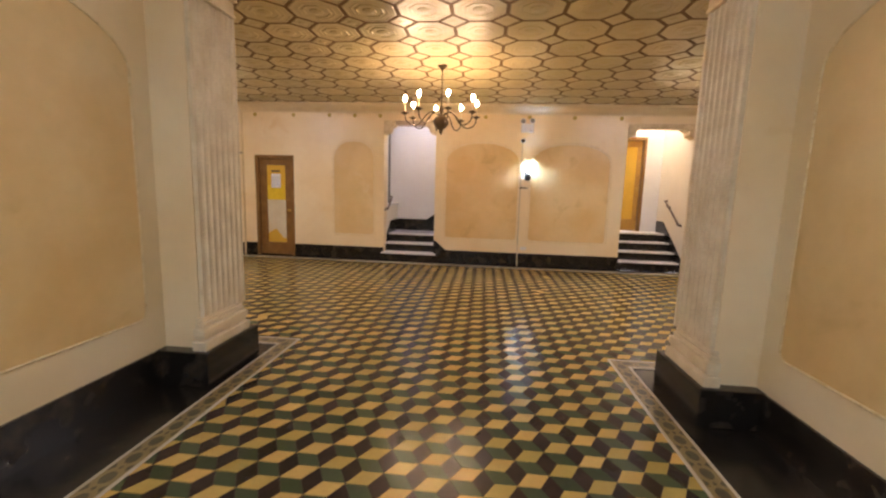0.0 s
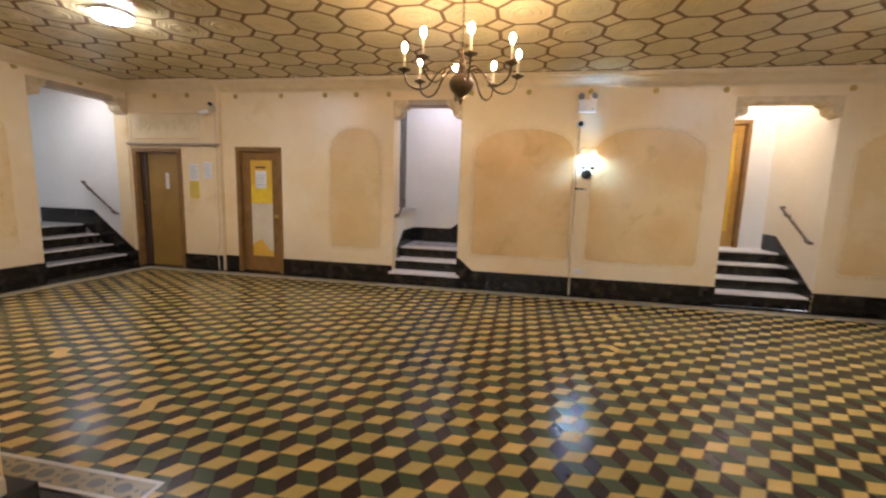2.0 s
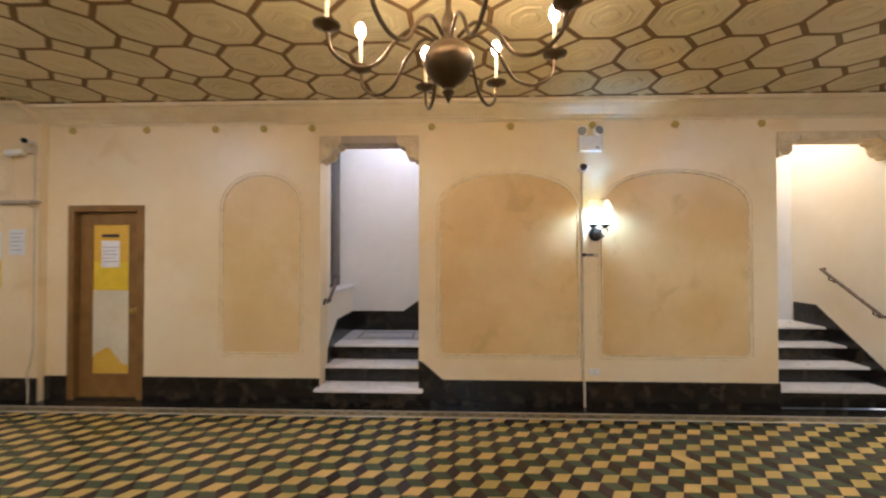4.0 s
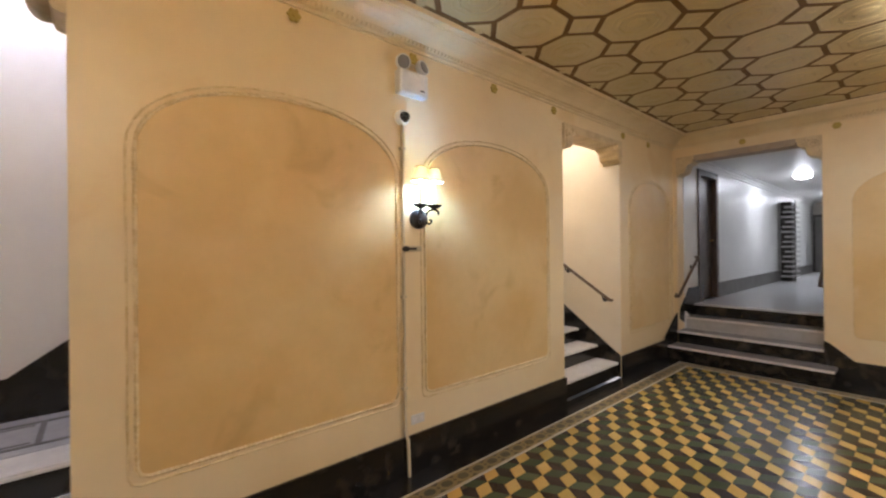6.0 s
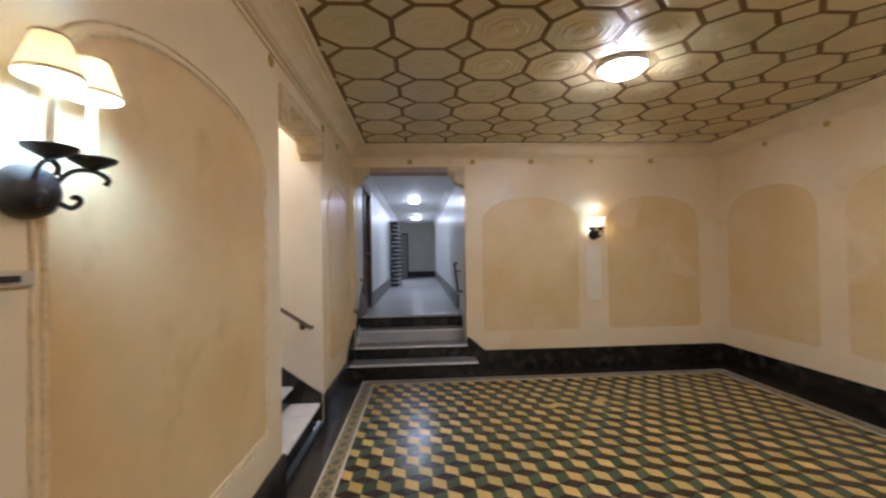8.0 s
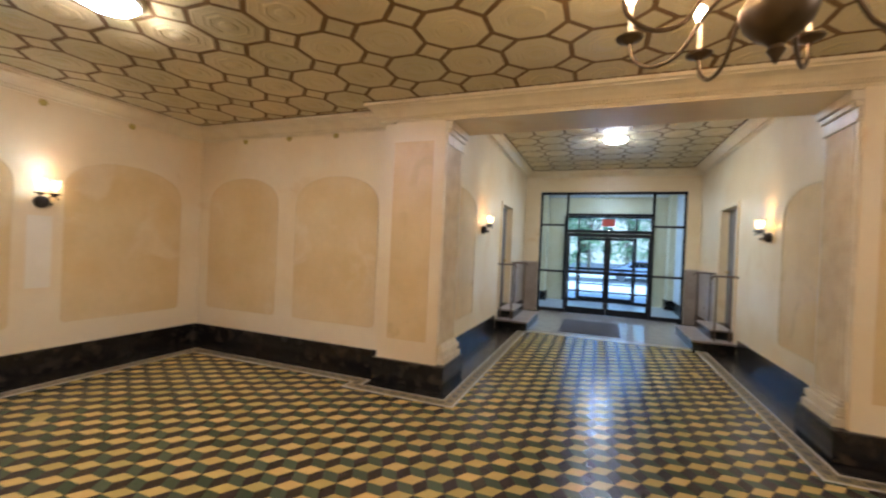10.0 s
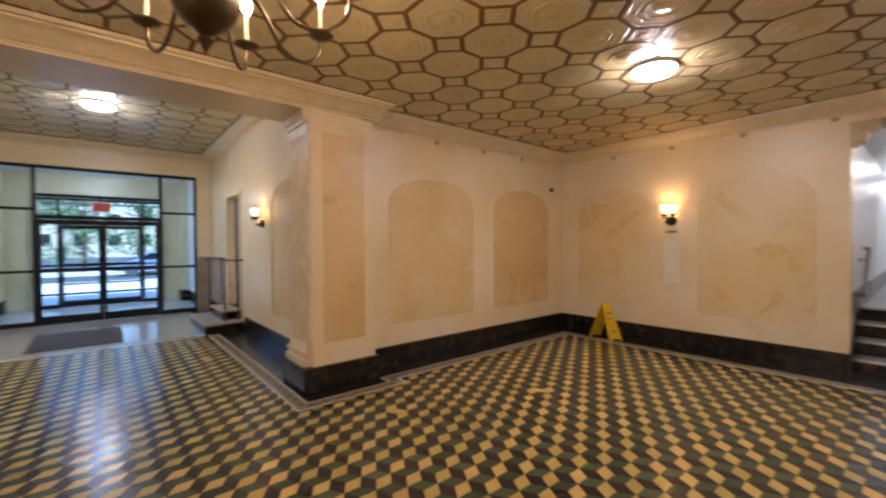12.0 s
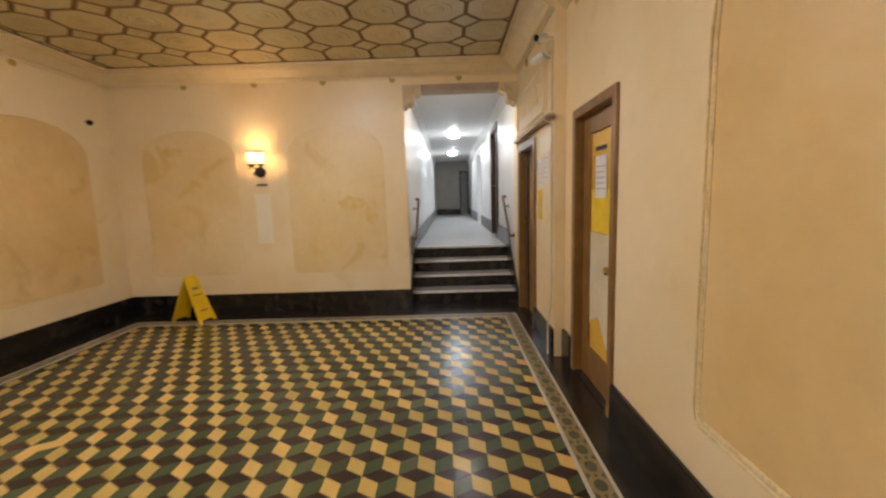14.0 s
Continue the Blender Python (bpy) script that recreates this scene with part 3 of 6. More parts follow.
def coffers(name, x0, x1, y0, y1, z, cx, cy):
    """Octagons with square stops between them on brown ribs, in one mesh."""
    verts, faces, mats = [], [], []

    def ring_stack(px, py, r, n, start, profile, mat):
        first = len(verts)
        for f, dz in profile:
            for i in range(n):
                a = start + 2 * math.pi * i / n
                verts.append((px + r * f * math.cos(a), py + r * f * math.sin(a), z + dz))
        for k in range(len(profile) - 1):
            for i in range(n):
                j = (i + 1) % n
                faces.append((first + k * n + i, first + k * n + j, first + (k + 1) * n + j, first + (k + 1) * n + i))
                mats.append(mat)
        faces.append(tuple(first + (len(profile) - 1) * n + i for i in range(n)))
        mats.append(mat)

    verts += [(x0, y0, z), (x1, y0, z), (x1, y1, z), (x0, y1, z), (x0, y0, z + 0.12), (x1, y0, z + 0.12), (x1, y1, z + 0.12), (x0, y1, z + 0.12)]
    faces += [(0, 1, 2, 3), (7, 6, 5, 4), (0, 4, 5, 1), (1, 5, 6, 2), (2, 6, 7, 3), (3, 7, 4, 0)]
    mats += [1] * 6
    octagon = ((1.0, -0.001), (0.985, -0.0035), (0.95, -0.0045), (0.92, -0.0045), (0.89, -0.0018), (0.74, -0.0015), (0.71, -0.004), (0.67, -0.004), (0.64, -0.0016), (0.56, -0.0016),
               (0.53, -0.008), (0.49, -0.009), (0.46, -0.004), (0.28, -0.004), (0.24, -0.011), (0.18, -0.013), (0.08, -0.018))
    stop = ((1.0, -0.001), (0.97, -0.0035), (0.88, -0.0045), (0.80, -0.002), (0.40, -0.003), (0.25, -0.008))
    ro = (PITCH - 0.040) / 2 / math.cos(math.pi / 8)
    side = PITCH * math.tan(math.pi / 8)
    rs = (side - 0.040) / math.sqrt(2)
    i0, i1 = math.floor((x0 - cx) / PITCH), math.ceil((x1 - cx) / PITCH)
    j0, j1 = math.floor((y0 - cy) / PITCH), math.ceil((y1 - cy) / PITCH)
    for i in range(i0, i1 + 1):
        for j in range(j0, j1 + 1):
            px, py = cx + i * PITCH, cy + j * PITCH
            if x0 < px < x1 and y0 < py < y1:
                ring_stack(px, py, ro, 8, math.pi / 8, octagon, 0)
            qx, qy = px + PITCH / 2, py + PITCH / 2
            if x0 < qx < x1 and y0 < qy < y1:
                ring_stack(qx, qy, rs, 4, 0, stop, 0)
    me = bpy.data.meshes.new(name)
    me.from_pydata(verts, [], faces)
    me.materials.append(M_OCT)
    me.materials.append(M_RIB)
    me.polygons.foreach_set("material_index", mats)
    me.update()
    return tagged(new(name, me), "coffered plaster ceiling of olive octagons between brown ribs", "ceiling", kind="structure")


coffers("ceiling", XW - T, XE + T, YS - T, YN + T, H, -0.40, 8.06)
coffers("ceiling_passage", -XV - T, XV + T, YF - 0.2, 2.74, HV, 0.0, -0.4)

# ---- floor ----
bm = bmesh.new()
box(bm, XW - T, YS - T, -0.15, XE + T, YN + 0.0, -0.006)
floor = structure("floor", bm, M_BLACK, "floor of yellow, green and brown lozenge tiles with a mosaic border", "floor")
bm = box(bmesh.new(), -XV - T, YF - 0.2, -0.15, XV + T, YS - T, -0.006)
floor2 = structure("floor_passage", bm, M_BLACK, "lozenge-tiled floor of the entrance passage", "floor")

FIELD_END = -0.45              # the tiles stop short of the doors
FIELD = [(1.43, FIELD_END), (1.43, 3.82), (2.74, 3.82), (2.74, 3.64), (5.30, 3.64), (5.30, 8.24), (-6.20, 8.24), (-6.20, 3.64), (-2.74, 3.64), (-2.74, 3.82), (-1.48, 3.82), (-1.48, FIELD_END)]


def inside(x, y):
    return (-1.48 < x < 1.43 and FIELD_END < y < 3.9) or (-2.74 < x < 2.74 and 3.82 < y < 8.24) or (-6.20 < x < 5.30 and 3.64 < y < 8.24 and abs(x) >= 2.74)


def grown(poly, d):
    """The polygon with every side moved outwards by d."""
    out, n = [], len(poly)
    for i in range(n):
        (ax, ay), (bx, by), (cx, cy) = poly[i - 1], poly[i], poly[(i + 1) % n]
        e1, e2 = Vector((bx - ax, by - ay)).normalized(), Vector((cx - bx, cy - by)).normalized()
        n1, n2 = Vector((e1.y, -e1.x)), Vector((e2.y, -e2.x))
        out.append((bx + d * (n1.x + n2.x), by + d * (n1.y + n2.y)))
    return out


def band(d0, d1, z):
    bm = bmesh.new()
    a, b = grown(FIELD, d0), grown(FIELD, d1)
    n = len(a)
    va, vb = [bm.verts.new((*p, z)) for p in a], [bm.verts.new((*p, z)) for p in b]
    wa, wb = [bm.verts.new((*p, -0.012)) for p in a], [bm.verts.new((*p, -0.012)) for p in b]
    for i in range(n):
        j = (i + 1) % n
        bm.faces.new((va[i], va[j], vb[j], vb[i]))
        bm.faces.new((va[i], va[j], wa[j], wa[i]))
        bm.faces.new((vb[i], vb[j], wb[j], wb[i]))
    return bm


part("slab", box(bmesh.new(), -1.66, YF - 0.05, -0.012, 1.60, FIELD_END - 0.162, 0.002), M_ENTRY, floor2, "polished grey terrazzo before the doors")
part("border_line", band(0.0, 0.022, 0.003), M_LINE, floor, "white mosaic line")
part("border_line", band(0.138, 0.158, 0.003), M_LINE, floor, "white mosaic line")
part("border_band", band(0.022, 0.138, 0.002), M_BORDER, floor, "tan mosaic band with a chain of ovals")

bm = bmesh.new()
mid = grown(FIELD, 0.08)
for i in range(len(mid)):
    a, b = Vector(mid[i]), Vector(mid[(i + 1) % len(mid)])
    n = max(1, round((b - a).length / 0.15))
    d = (b - a).normalized()
    w = Vector((-d.y, d.x))
    for k in range(n):
        c = a.lerp(b, (k + 0.5) / n)
        ang = [2 * math.pi * q / 10 for q in range(10)]
        bm.faces.new([bm.verts.new((*(c + d * 0.046 * math.cos(g) + w * 0.034 * math.sin(g)), 0.0035)) for g in ang])
        c2 = a.lerp(b, k / n)
        for sgn in (-1, 1):
            q = c2 + w * 0.040 * sgn
            bm.faces.new([bm.verts.new((*(q + d * 0.030 * ex + w * 0.016 * ey), 0.0035)) for ex, ey in ((-1, 0.8 * sgn), (0, -0.9 * sgn), (1, 0.8 * sgn))])
        bm.faces.new([bm.verts.new((*(c2 + d * 0.016 * ex + w * 0.012 * ey), 0.0035)) for ex, ey in ((-1, 0), (0, -1), (1, 0), (0, 1))])
chain = part("border_chain", bm, M_BORDERDARK, floor, "olive ovals of the mosaic chain")
chain["kind"] = "stuff"

bm = bmesh.new()
va = [bm.verts.new((x, y, -0.004)) for x, y in FIELD]
bm.faces.new(va)
part("grout_bed", bm, M_GROUT, floor)

# ---- lifted details: corbels, lintels, rosettes ----


def corbel(place, u, towards, z, depth=0.2):
    """A carved scroll bracket in the upper corner of an opening; towards is the side on which the opening lies."""
    w, h = 0.24, 0.27
    prof = [(0, 0), (w, 0), (w, -0.035), (w - 0.02, -0.05), (w - 0.015, -0.085), (w - 0.05, -0.115), (w - 0.085, -0.12), (w - 0.10, -0.15), (w - 0.10, -0.185),
            (w - 0.13, -0.215), (w - 0.165, -0.215), (0.055, -0.235), (0.045, -0.262), (0.02, -h), (0, -h)]
    c = thing("corbel", (0, 0, 0), "carved stone scroll corbel under the lintel", "corbel", "corbels of the openings")
    outline = [(u + towards * (a - 0.002), z + b) for a, b in prof]
    bm = prism(bmesh.new(), outline, 0.03 + depth, lambda a, b, d: place(a, b, d - depth))
    part("bracket", bm, M_STONE, c)
    bm = bmesh.new()
    for a, b, r in ((0.075, -0.10, 0.062), (0.15, -0.06, 0.04), (0.05, -0.19, 0.036)):
        q = Vector(place(u + towards * a, z + b, 0.03))
        nrm = Vector(place(0, 0, 1)) - Vector(place(0, 0, 0))
        turn = nrm.to_track_quat("Z", "Y").to_matrix().to_4x4()
        lathe(bm, [(r, -0.01), (r, 0.008), (r * 0.8, 0.020), (r * 0.62, 0.012), (r * 0.45, 0.012), (r * 0.3, 0.026), (0, 0.03)], 14, q, turn)
    part("scroll", bm, M_STONE, c, smooth=True)
    axis = nrm.to_track_quat("Z", "Y").to_matrix().to_4x4()
    foot = Vector(place(u + towards * 0.075, z - 0.185, -depth + 0.01))
    bm = lathe(bmesh.new(), [(0, 0), (0.058, 0), (0.062, 0.02), (0.050, 0.06), (0.062, 0.10), (0.050, 0.14), (0.062, depth + 0.01), (0.058, depth + 0.035), (0.03, depth + 0.042), (0, depth + 0.036)], 16, foot, axis)
    part("volute", bm, M_STONE, c, "rolled volute under the bracket", smooth=True)


for (u0, u1), place, z in ((O1, on_north, 2.89), (O2, on_north, 2.89), (OE, on_east, 2.91), (OW, on_west, 2.94)):
    bm = prism(bmesh.new(), [(u0 + 0.236, z - 0.08), (u1 - 0.236, z - 0.08), (u1 - 0.236, z), (u0 + 0.236, z)], 0.03 + 0.2, lambda a, b, d: place(a, b, d - 0.2))
    structure("lintel", bm, M_STONE if u0 == O2[0] else M_LINTEL, "plaster and stone lintel between carved corbels", "lintel")
    corbel(place, u0, 1, z)
    corbel(place, u1, -1, z)


def rosette_mesh():
    bm = bmesh.new()
    lathe(bm, [(0.036, 0), (0.036, 0.006), (0.028, 0.012), (0.014, 0.010), (0.012, 0.018), (0, 0.022)], 12)
    for i in range(6):
        a = math.pi * i / 3
        lathe(bm, [(0.013, 0.0), (0.012, 0.012), (0, 0.016)], 6, (0.030 * math.cos(a), 0.030 * math.sin(a), 0))
    ob = part("rosette", bm, M_GILT, None, smooth=True)
    return tagged(ob, "small ochre plaster rosette on the frieze", "rosette", "frieze rosettes")


rosette = rosette_mesh()
spots = [(on_north, u, 2.985) for u in (-3.80, -3.02, -2.48, -1.94, -0.63, 0.22, 1.09, 1.96, 2.85, 4.33, 5.05)]
spots += [(on_bay, u, 2.99) for u in (-6.15, -5.5)] + [(on_north, -4.65, 2.985)]
spots += [(on_east, u, 2.99) for u in (4.17, 5.08, 5.98, 6.84, 7.75)]
spots += [(on_west, u, 3.02) for u in (4.18, 5.10, 6.00, 6.90, 7.76)]
spots += [(on_south, u, 3.01) for u in (5.03, 4.23, 3.45, -3.73, -4.66, -5.60)]
spots += [(lambda u, z, d: (u, 3.40 + d, z), u, 3.07) for u in (2.2, 1.05, -0.08, -1.23, -2.28)]
first = True
for place, u, z in spots:
    q, nrm = Vector(place(u, z, 0)), Vector(place(0, 0, 1)) - Vector(place(0, 0, 0))
    m = Matrix.Translation(q) @ nrm.to_track_quat("Z", "Y").to_matrix().to_4x4()
    if first:
        rosette.matrix_world = m
        first = False
    else:
        copy_thing(rosette, m)

# ---- stairs and corridors ----


def steps(name, label, count, place, u0, u1, d0, tread, white_riser=None, last=True, worn=False, flare=False):
    """A flight of marble steps; place(u, z, d) with d running into the flight; d0 is the first nosing."""
    st = thing(name, (0, 0, 0), label, "steps")
    for i in range(count):
        z, d = RISE * (i + 1), d0 + tread * i
        bm = prism(bmesh.new(), [(u0, z - RISE - (0.01 if i == 0 else 0.0)), (u1, z - RISE - (0.01 if i == 0 else 0.0)), (u1, z - 0.026), (u0, z - 0.026)], 0.05, lambda a, b, q: place(a, b, d + 0.025 + q))
        part("riser", bm, M_GREYRISER if i == white_riser else M_BLACK, st, "white marble riser" if i == white_riser else "black marble riser")
        if i < count - 1 or last:
            if flare and i == 0:
                bm = prism(bmesh.new(), [(u0 - 0.03, d + 0.03), (u0, d), (u1 + 0.03, d), (u1 + 0.05, d + 0.03), (u1 + 0.05, YN - 0.032), (u0 - 0.03, YN - 0.032)], 0.025, lambda a, b, q: place(a, z - 0.025 + q, b))
                prism(bm, [(u0, YN - 0.032), (u1, YN - 0.032), (u1, d + tread + 0.03), (u0, d + tread + 0.03)], 0.025, lambda a, b, q: place(a, z - 0.025 + q, b))
            else:
                bm = prism(bmesh.new(), [(d, z - 0.025), (d + tread + 0.03, z - 0.025), (d + tread + 0.03, z), (d, z)], u1 - u0, lambda a, b, q: place(u0 + q, b, a))
            bmesh.ops.bevel(bm, geom=[e for e in bm.edges if all(abs(v.co.z - z) < 1e-4 for v in e.verts)], offset=0.01, segments=2, affect="EDGES")
            part("tread", bm, M_GREYTREAD if worn else M_MARBLE, st, "worn grey marble tread" if worn else "worn white marble tread")
            if worn:
                nose = prism(bmesh.new(), [(d - 0.004, z - 0.024), (d + 0.03, z - 0.024), (d + 0.03, z + 0.003), (d - 0.004, z + 0.003)], u1 - u0 - 0.004, lambda a, b, q: place(u0 + 0.002 + q, b, a))
                part("nosing", nose, M_MARBLE, st, "pale rubbed nosing")
    return st


def into_north(u, z, d):
    return (u, d, z)


def into_east(u, z, d):
    return (d, u, z)


def into_west(u, z, d):
    return (-d, u, z)


def handrail(a, b, wall, label="brown metal handrail on wall brackets", drop=True):
    """A wall rail from a to b; wall is the direction towards the wall."""
    a, b, w = Vector(a), Vector(b), Vector(wall)
    r = thing("handrail", (0, 0, 0), label, "handrail", "handrails of the steps")
    pts = [a + w * 0.05, a] + [a.lerp(b, k / 4) for k in range(1, 4)] + [b, b + w * 0.05]
    part("rail", tube(bmesh.new(), pts, 0.019, 10), M_RAIL, r, smooth=True)
    for f in (0.14, 0.86):
        q = a.lerp(b, f)
        bm = tube(bmesh.new(), [q + Vector((0, 0, -0.01)), q + Vector((0, 0, -0.05)), q + w * 0.03 + Vector((0, 0, -0.07)), q + w * 0.075 + Vector((0, 0, -0.07))], 0.008, 8)
        turn = w.to_track_quat("Z", "Y").to_matrix().to_4x4()
        lathe(bm, [(0.03, 0.0), (0.03, -0.008), (0.012, -0.014), (0, -0.014)], 12, q + w * 0.078 + Vector((0, 0, -0.07)), turn)
        part("bracket", bm, M_IRON, r, smooth=True)
    return r


# north-west stair opening, with its landing and the flight that turns off it
steps("marble_steps", "three white marble steps with black risers up to a landing", 3, into_north, O1[0] - 0.002, O1[1] + 0.002, 8.49, 0.29, flare=True)
bm = box(bmesh.new(), O1[0] - 0.30, 9.33, 0.40, O1[1] + 2.2, 10.15, 3 * RISE + 0.003)
landing = structure("landing", bm, M_GREYMOSAIC, "grey mosaic landing with a ruled border", "floor")
for k, (x0, y0, x1, y1) in enumerate(((-1.62, 9.42, -0.3, 9.45), (-1.62, 9.83, -0.3, 9.86), (-1.65, 9.42, -1.62, 9.86), (-0.95, 9.45, -0.92, 9.83), (-1.58, 9.48, -0.97, 9.49), (-1.58, 9.79, -0.97, 9.80))):
    part("mosaic_line", box(bmesh.new(), x0, y0, 3 * RISE, x1, y1, 3 * RISE + 0.006), M_GREYDOOR, landing, "dark mosaic line")
bm = cells(bmesh.new(), (8.88, 10.0), (0, 3.9), [(8.98, 10.0, 1.17, 3.5)], lambda u, z, d: (O1[0] - d, u, z), 0.12)
structure("wall_stair_west", bm, M_CREAM, "pale cream stairwell wall with a window recess", "wall")
bm = box(bmesh.new(), O1[0] - 0.3, 10.0, 0, O1[1] + 2.3, 10.2, 3.9)
structure("wall_stair_north", bm, M_WHITEWALL, "white plaster stairwell wall", "wall")
bm = box(bmesh.new(), O1[1] + 2.2, 8.88, 0, O1[1] + 2.3, 10.0, 3.9)
structure("wall_stair_east", bm, M_WHITEWALL, "white plaster stairwell wall", "wall")
bm = box(bmesh.new(), O1[0] - 0.3, 8.88, 3.9, O1[1] + 2.3, 10.2, 4.0)
structure("ceiling_stair", bm, M_WHITEWALL, "white plaster stairwell ceiling", "ceiling")
bm = box(bmesh.new(), O1[0] - 0.30, 8.985, 1.135, O1[0] + 0.05, 9.985, 1.172, 0.006)
structure("window_sill", bm, M_MARBLE, "white marble window sill", "sill")
structure("wall_stair_recess", cells(bmesh.new(), (8.88, 10.0), (0, 3.9), [(9.15, 9.80, 1.3, 3.2)], lambda u, z, d: (O1[0] - 0.30 - d, u, z), 0.2), M_WHITEWALL, "white plaster back of the window recess", "wall")
win = tagged(thing("window_1", (0, 0, 0), "dark metal window set deep in the stairwell wall", "window"), kind="structure")
xw = O1[0] - 0.40
for z0, z1 in ((1.30, 1.35), (3.15, 3.20), (2.2, 2.25)):
    part("frame_rail", box(bmesh.new(), xw - 0.03, 9.20, z0, xw + 0.03, 9.75, z1), M_GREYDOOR, win)
for y0, y1 in ((9.15, 9.20), (9.75, 9.80)):
    part("frame_stile", box(bmesh.new(), xw - 0.03, y0, 1.30, xw + 0.03, y1, 3.20), M_GREYDOOR, win)
part("pane", box(bmesh.new(), xw - 0.005, 9.20, 1.35, xw + 0.005, 9.75, 3.15), M_PAPER, win, "frosted white pane")
bm = tube(bmesh.new(), [(O1[0] - 0.22, 9.90, 1.17), (O1[0] - 0.22, 9.90, 3.5)], 0.062, 14)
tagged(part("riser_pipe", bm, M_GREYDOOR, smooth=True), "dark grey painted riser pipe in the stairwell window recess", "pipe")
for o, (x0, y0, x1, y1) in enumerate(((O1[0] - 0.0, 9.975, O1[1] - 0.35, 10.0),)):
    structure("baseboard", box(bmesh.new(), x0, y0, 0.52, x1, y1, 0.80), M_BLACK, "black marble skirting of the landing", "baseboard")
bm = prism(bmesh.new(), [(8.88, 0.10), (9.95, 0.5), (9.95, 0.80), (9.25, 0.80), (8.88, 0.52)], 0.02, lambda u, v, d: (O1[0] + d, u, v))
structure("baseboard", bm, M_BLACK, "sloping black marble skirting", "baseboard")
bm = prism(bmesh.new(), [(O1[1] - 0.35, 0.52), (O1[1] + 2.2, 0.52), (O1[1] + 2.2, 2.6), (O1[1] - 0.35, 0.80)], 0.022, lambda u, v, d: (u, 10.0 - d, v))
structure("trim", bm, M_BLACK, "black stringer rising with the upper flight", "baseboard")
up = thing("marble_steps", (0, 0, 0), "white marble flight turning off the landing", "steps")
for i in range(6):
    x = O1[1] + 0.05 + 0.28 * i
    part("tread", box(bmesh.new(), x, 9.05, 0.525 + RISE * i, x + 0.31, 9.975, 0.525 + RISE * (i + 1), 0.008), M_MARBLE, up)
handrail((O1[0] + 0.08, 8.69, 1.10), (O1[0] + 0.08, 9.05, 1.34), (-1, 0, 0), "short brown handrail beside the landing")

# north-east stair opening
steps("marble_steps", "four white marble steps with black risers up to a wooden door", 4, into_north, O2[0] - 0.002, O2[1] + 0.002, 8.65, 0.27)
bm = box(bmesh.new(), O2[0] - 0.9, 9.70, 0.5, O2[1], 10.05, 4 * RISE + 0.002)
structure("landing", bm, M_MARBLE, "white marble landing", "floor")
structure("wall_stair_east", box(bmesh.new(), O2[1], 8.88, 0, O2[1] + 0.2, 10.2, 3.9), M_CREAM, "pale cream plaster wall beside the steps", "wall")
structure("wall_stair_west", box(bmesh.new(), O2[0] - 0.2, 8.88, 0, O2[0], 9.42, 3.9), M_WALL, "cream plaster wall beside the steps", "wall")
structure("wall_stair_west", box(bmesh.new(), O2[0] - 1.1, 9.22, 0, O2[0] - 0.9, 10.2, 3.9), M_WHITEWALL, "white plaster wall beside the landing", "wall")
structure("wall_stair_west", box(bmesh.new(), O2[0] - 0.9, 9.22, 0, O2[0] - 0.2, 9.42, 3.9), M_WHITEWALL, "white plaster wall beside the landing", "wall")
bm = cells(bmesh.new(), (O2[0] - 0.9, O2[1]), (0, 3.9), [(3.03, 3.88, 0, 2.83)], lambda u, z, d: (u, 10.0 + d, z), 0.2)
structure("wall_stair_north", bm, M_WHITEWALL, "bluish white plaster wall round a door", "wall")
structure("ceiling_stair", box(bmesh.new(), O2[0] - 1.1, 8.88, 3.9, O2[1] + 0.2, 10.2, 4.0), M_WHITEWALL, "white plaster ceiling over the steps", "ceiling")
bm = prism(bmesh.new(), [(8.63, -0.008), (9.95, 0.62), (9.95, 0.96), (9.62, 0.96), (8.63, 0.26)], 0.02, lambda u, v, d: (O2[1] - d, u, v))
structure("trim", bm, M_BLACK, "sloping black marble skirting beside the steps", "baseboard")
bm = prism(bmesh.new(), [(8.63, -0.008), (9.42, 0.62), (9.42, 0.92), (8.63, 0.26)], 0.02, lambda u, v, d: (O2[0] + d, u, v))
structure("trim", bm, M_BLACK, "sloping black marble skirting beside the steps", "baseboard")
structure("trim", box(bmesh.new(), O2[1] - 0.004, YN + 0.003, 0.30, O2[1] + 0.001, YN + T + 0.004, 2.62), M_CREAM, "pale cream lining of the stair reveal", "wall lining")
handrail((O2[1] - 0.08, 9.45, 1.42), (O2[1] - 0.08, 8.72, 0.94), (1, 0, 0))


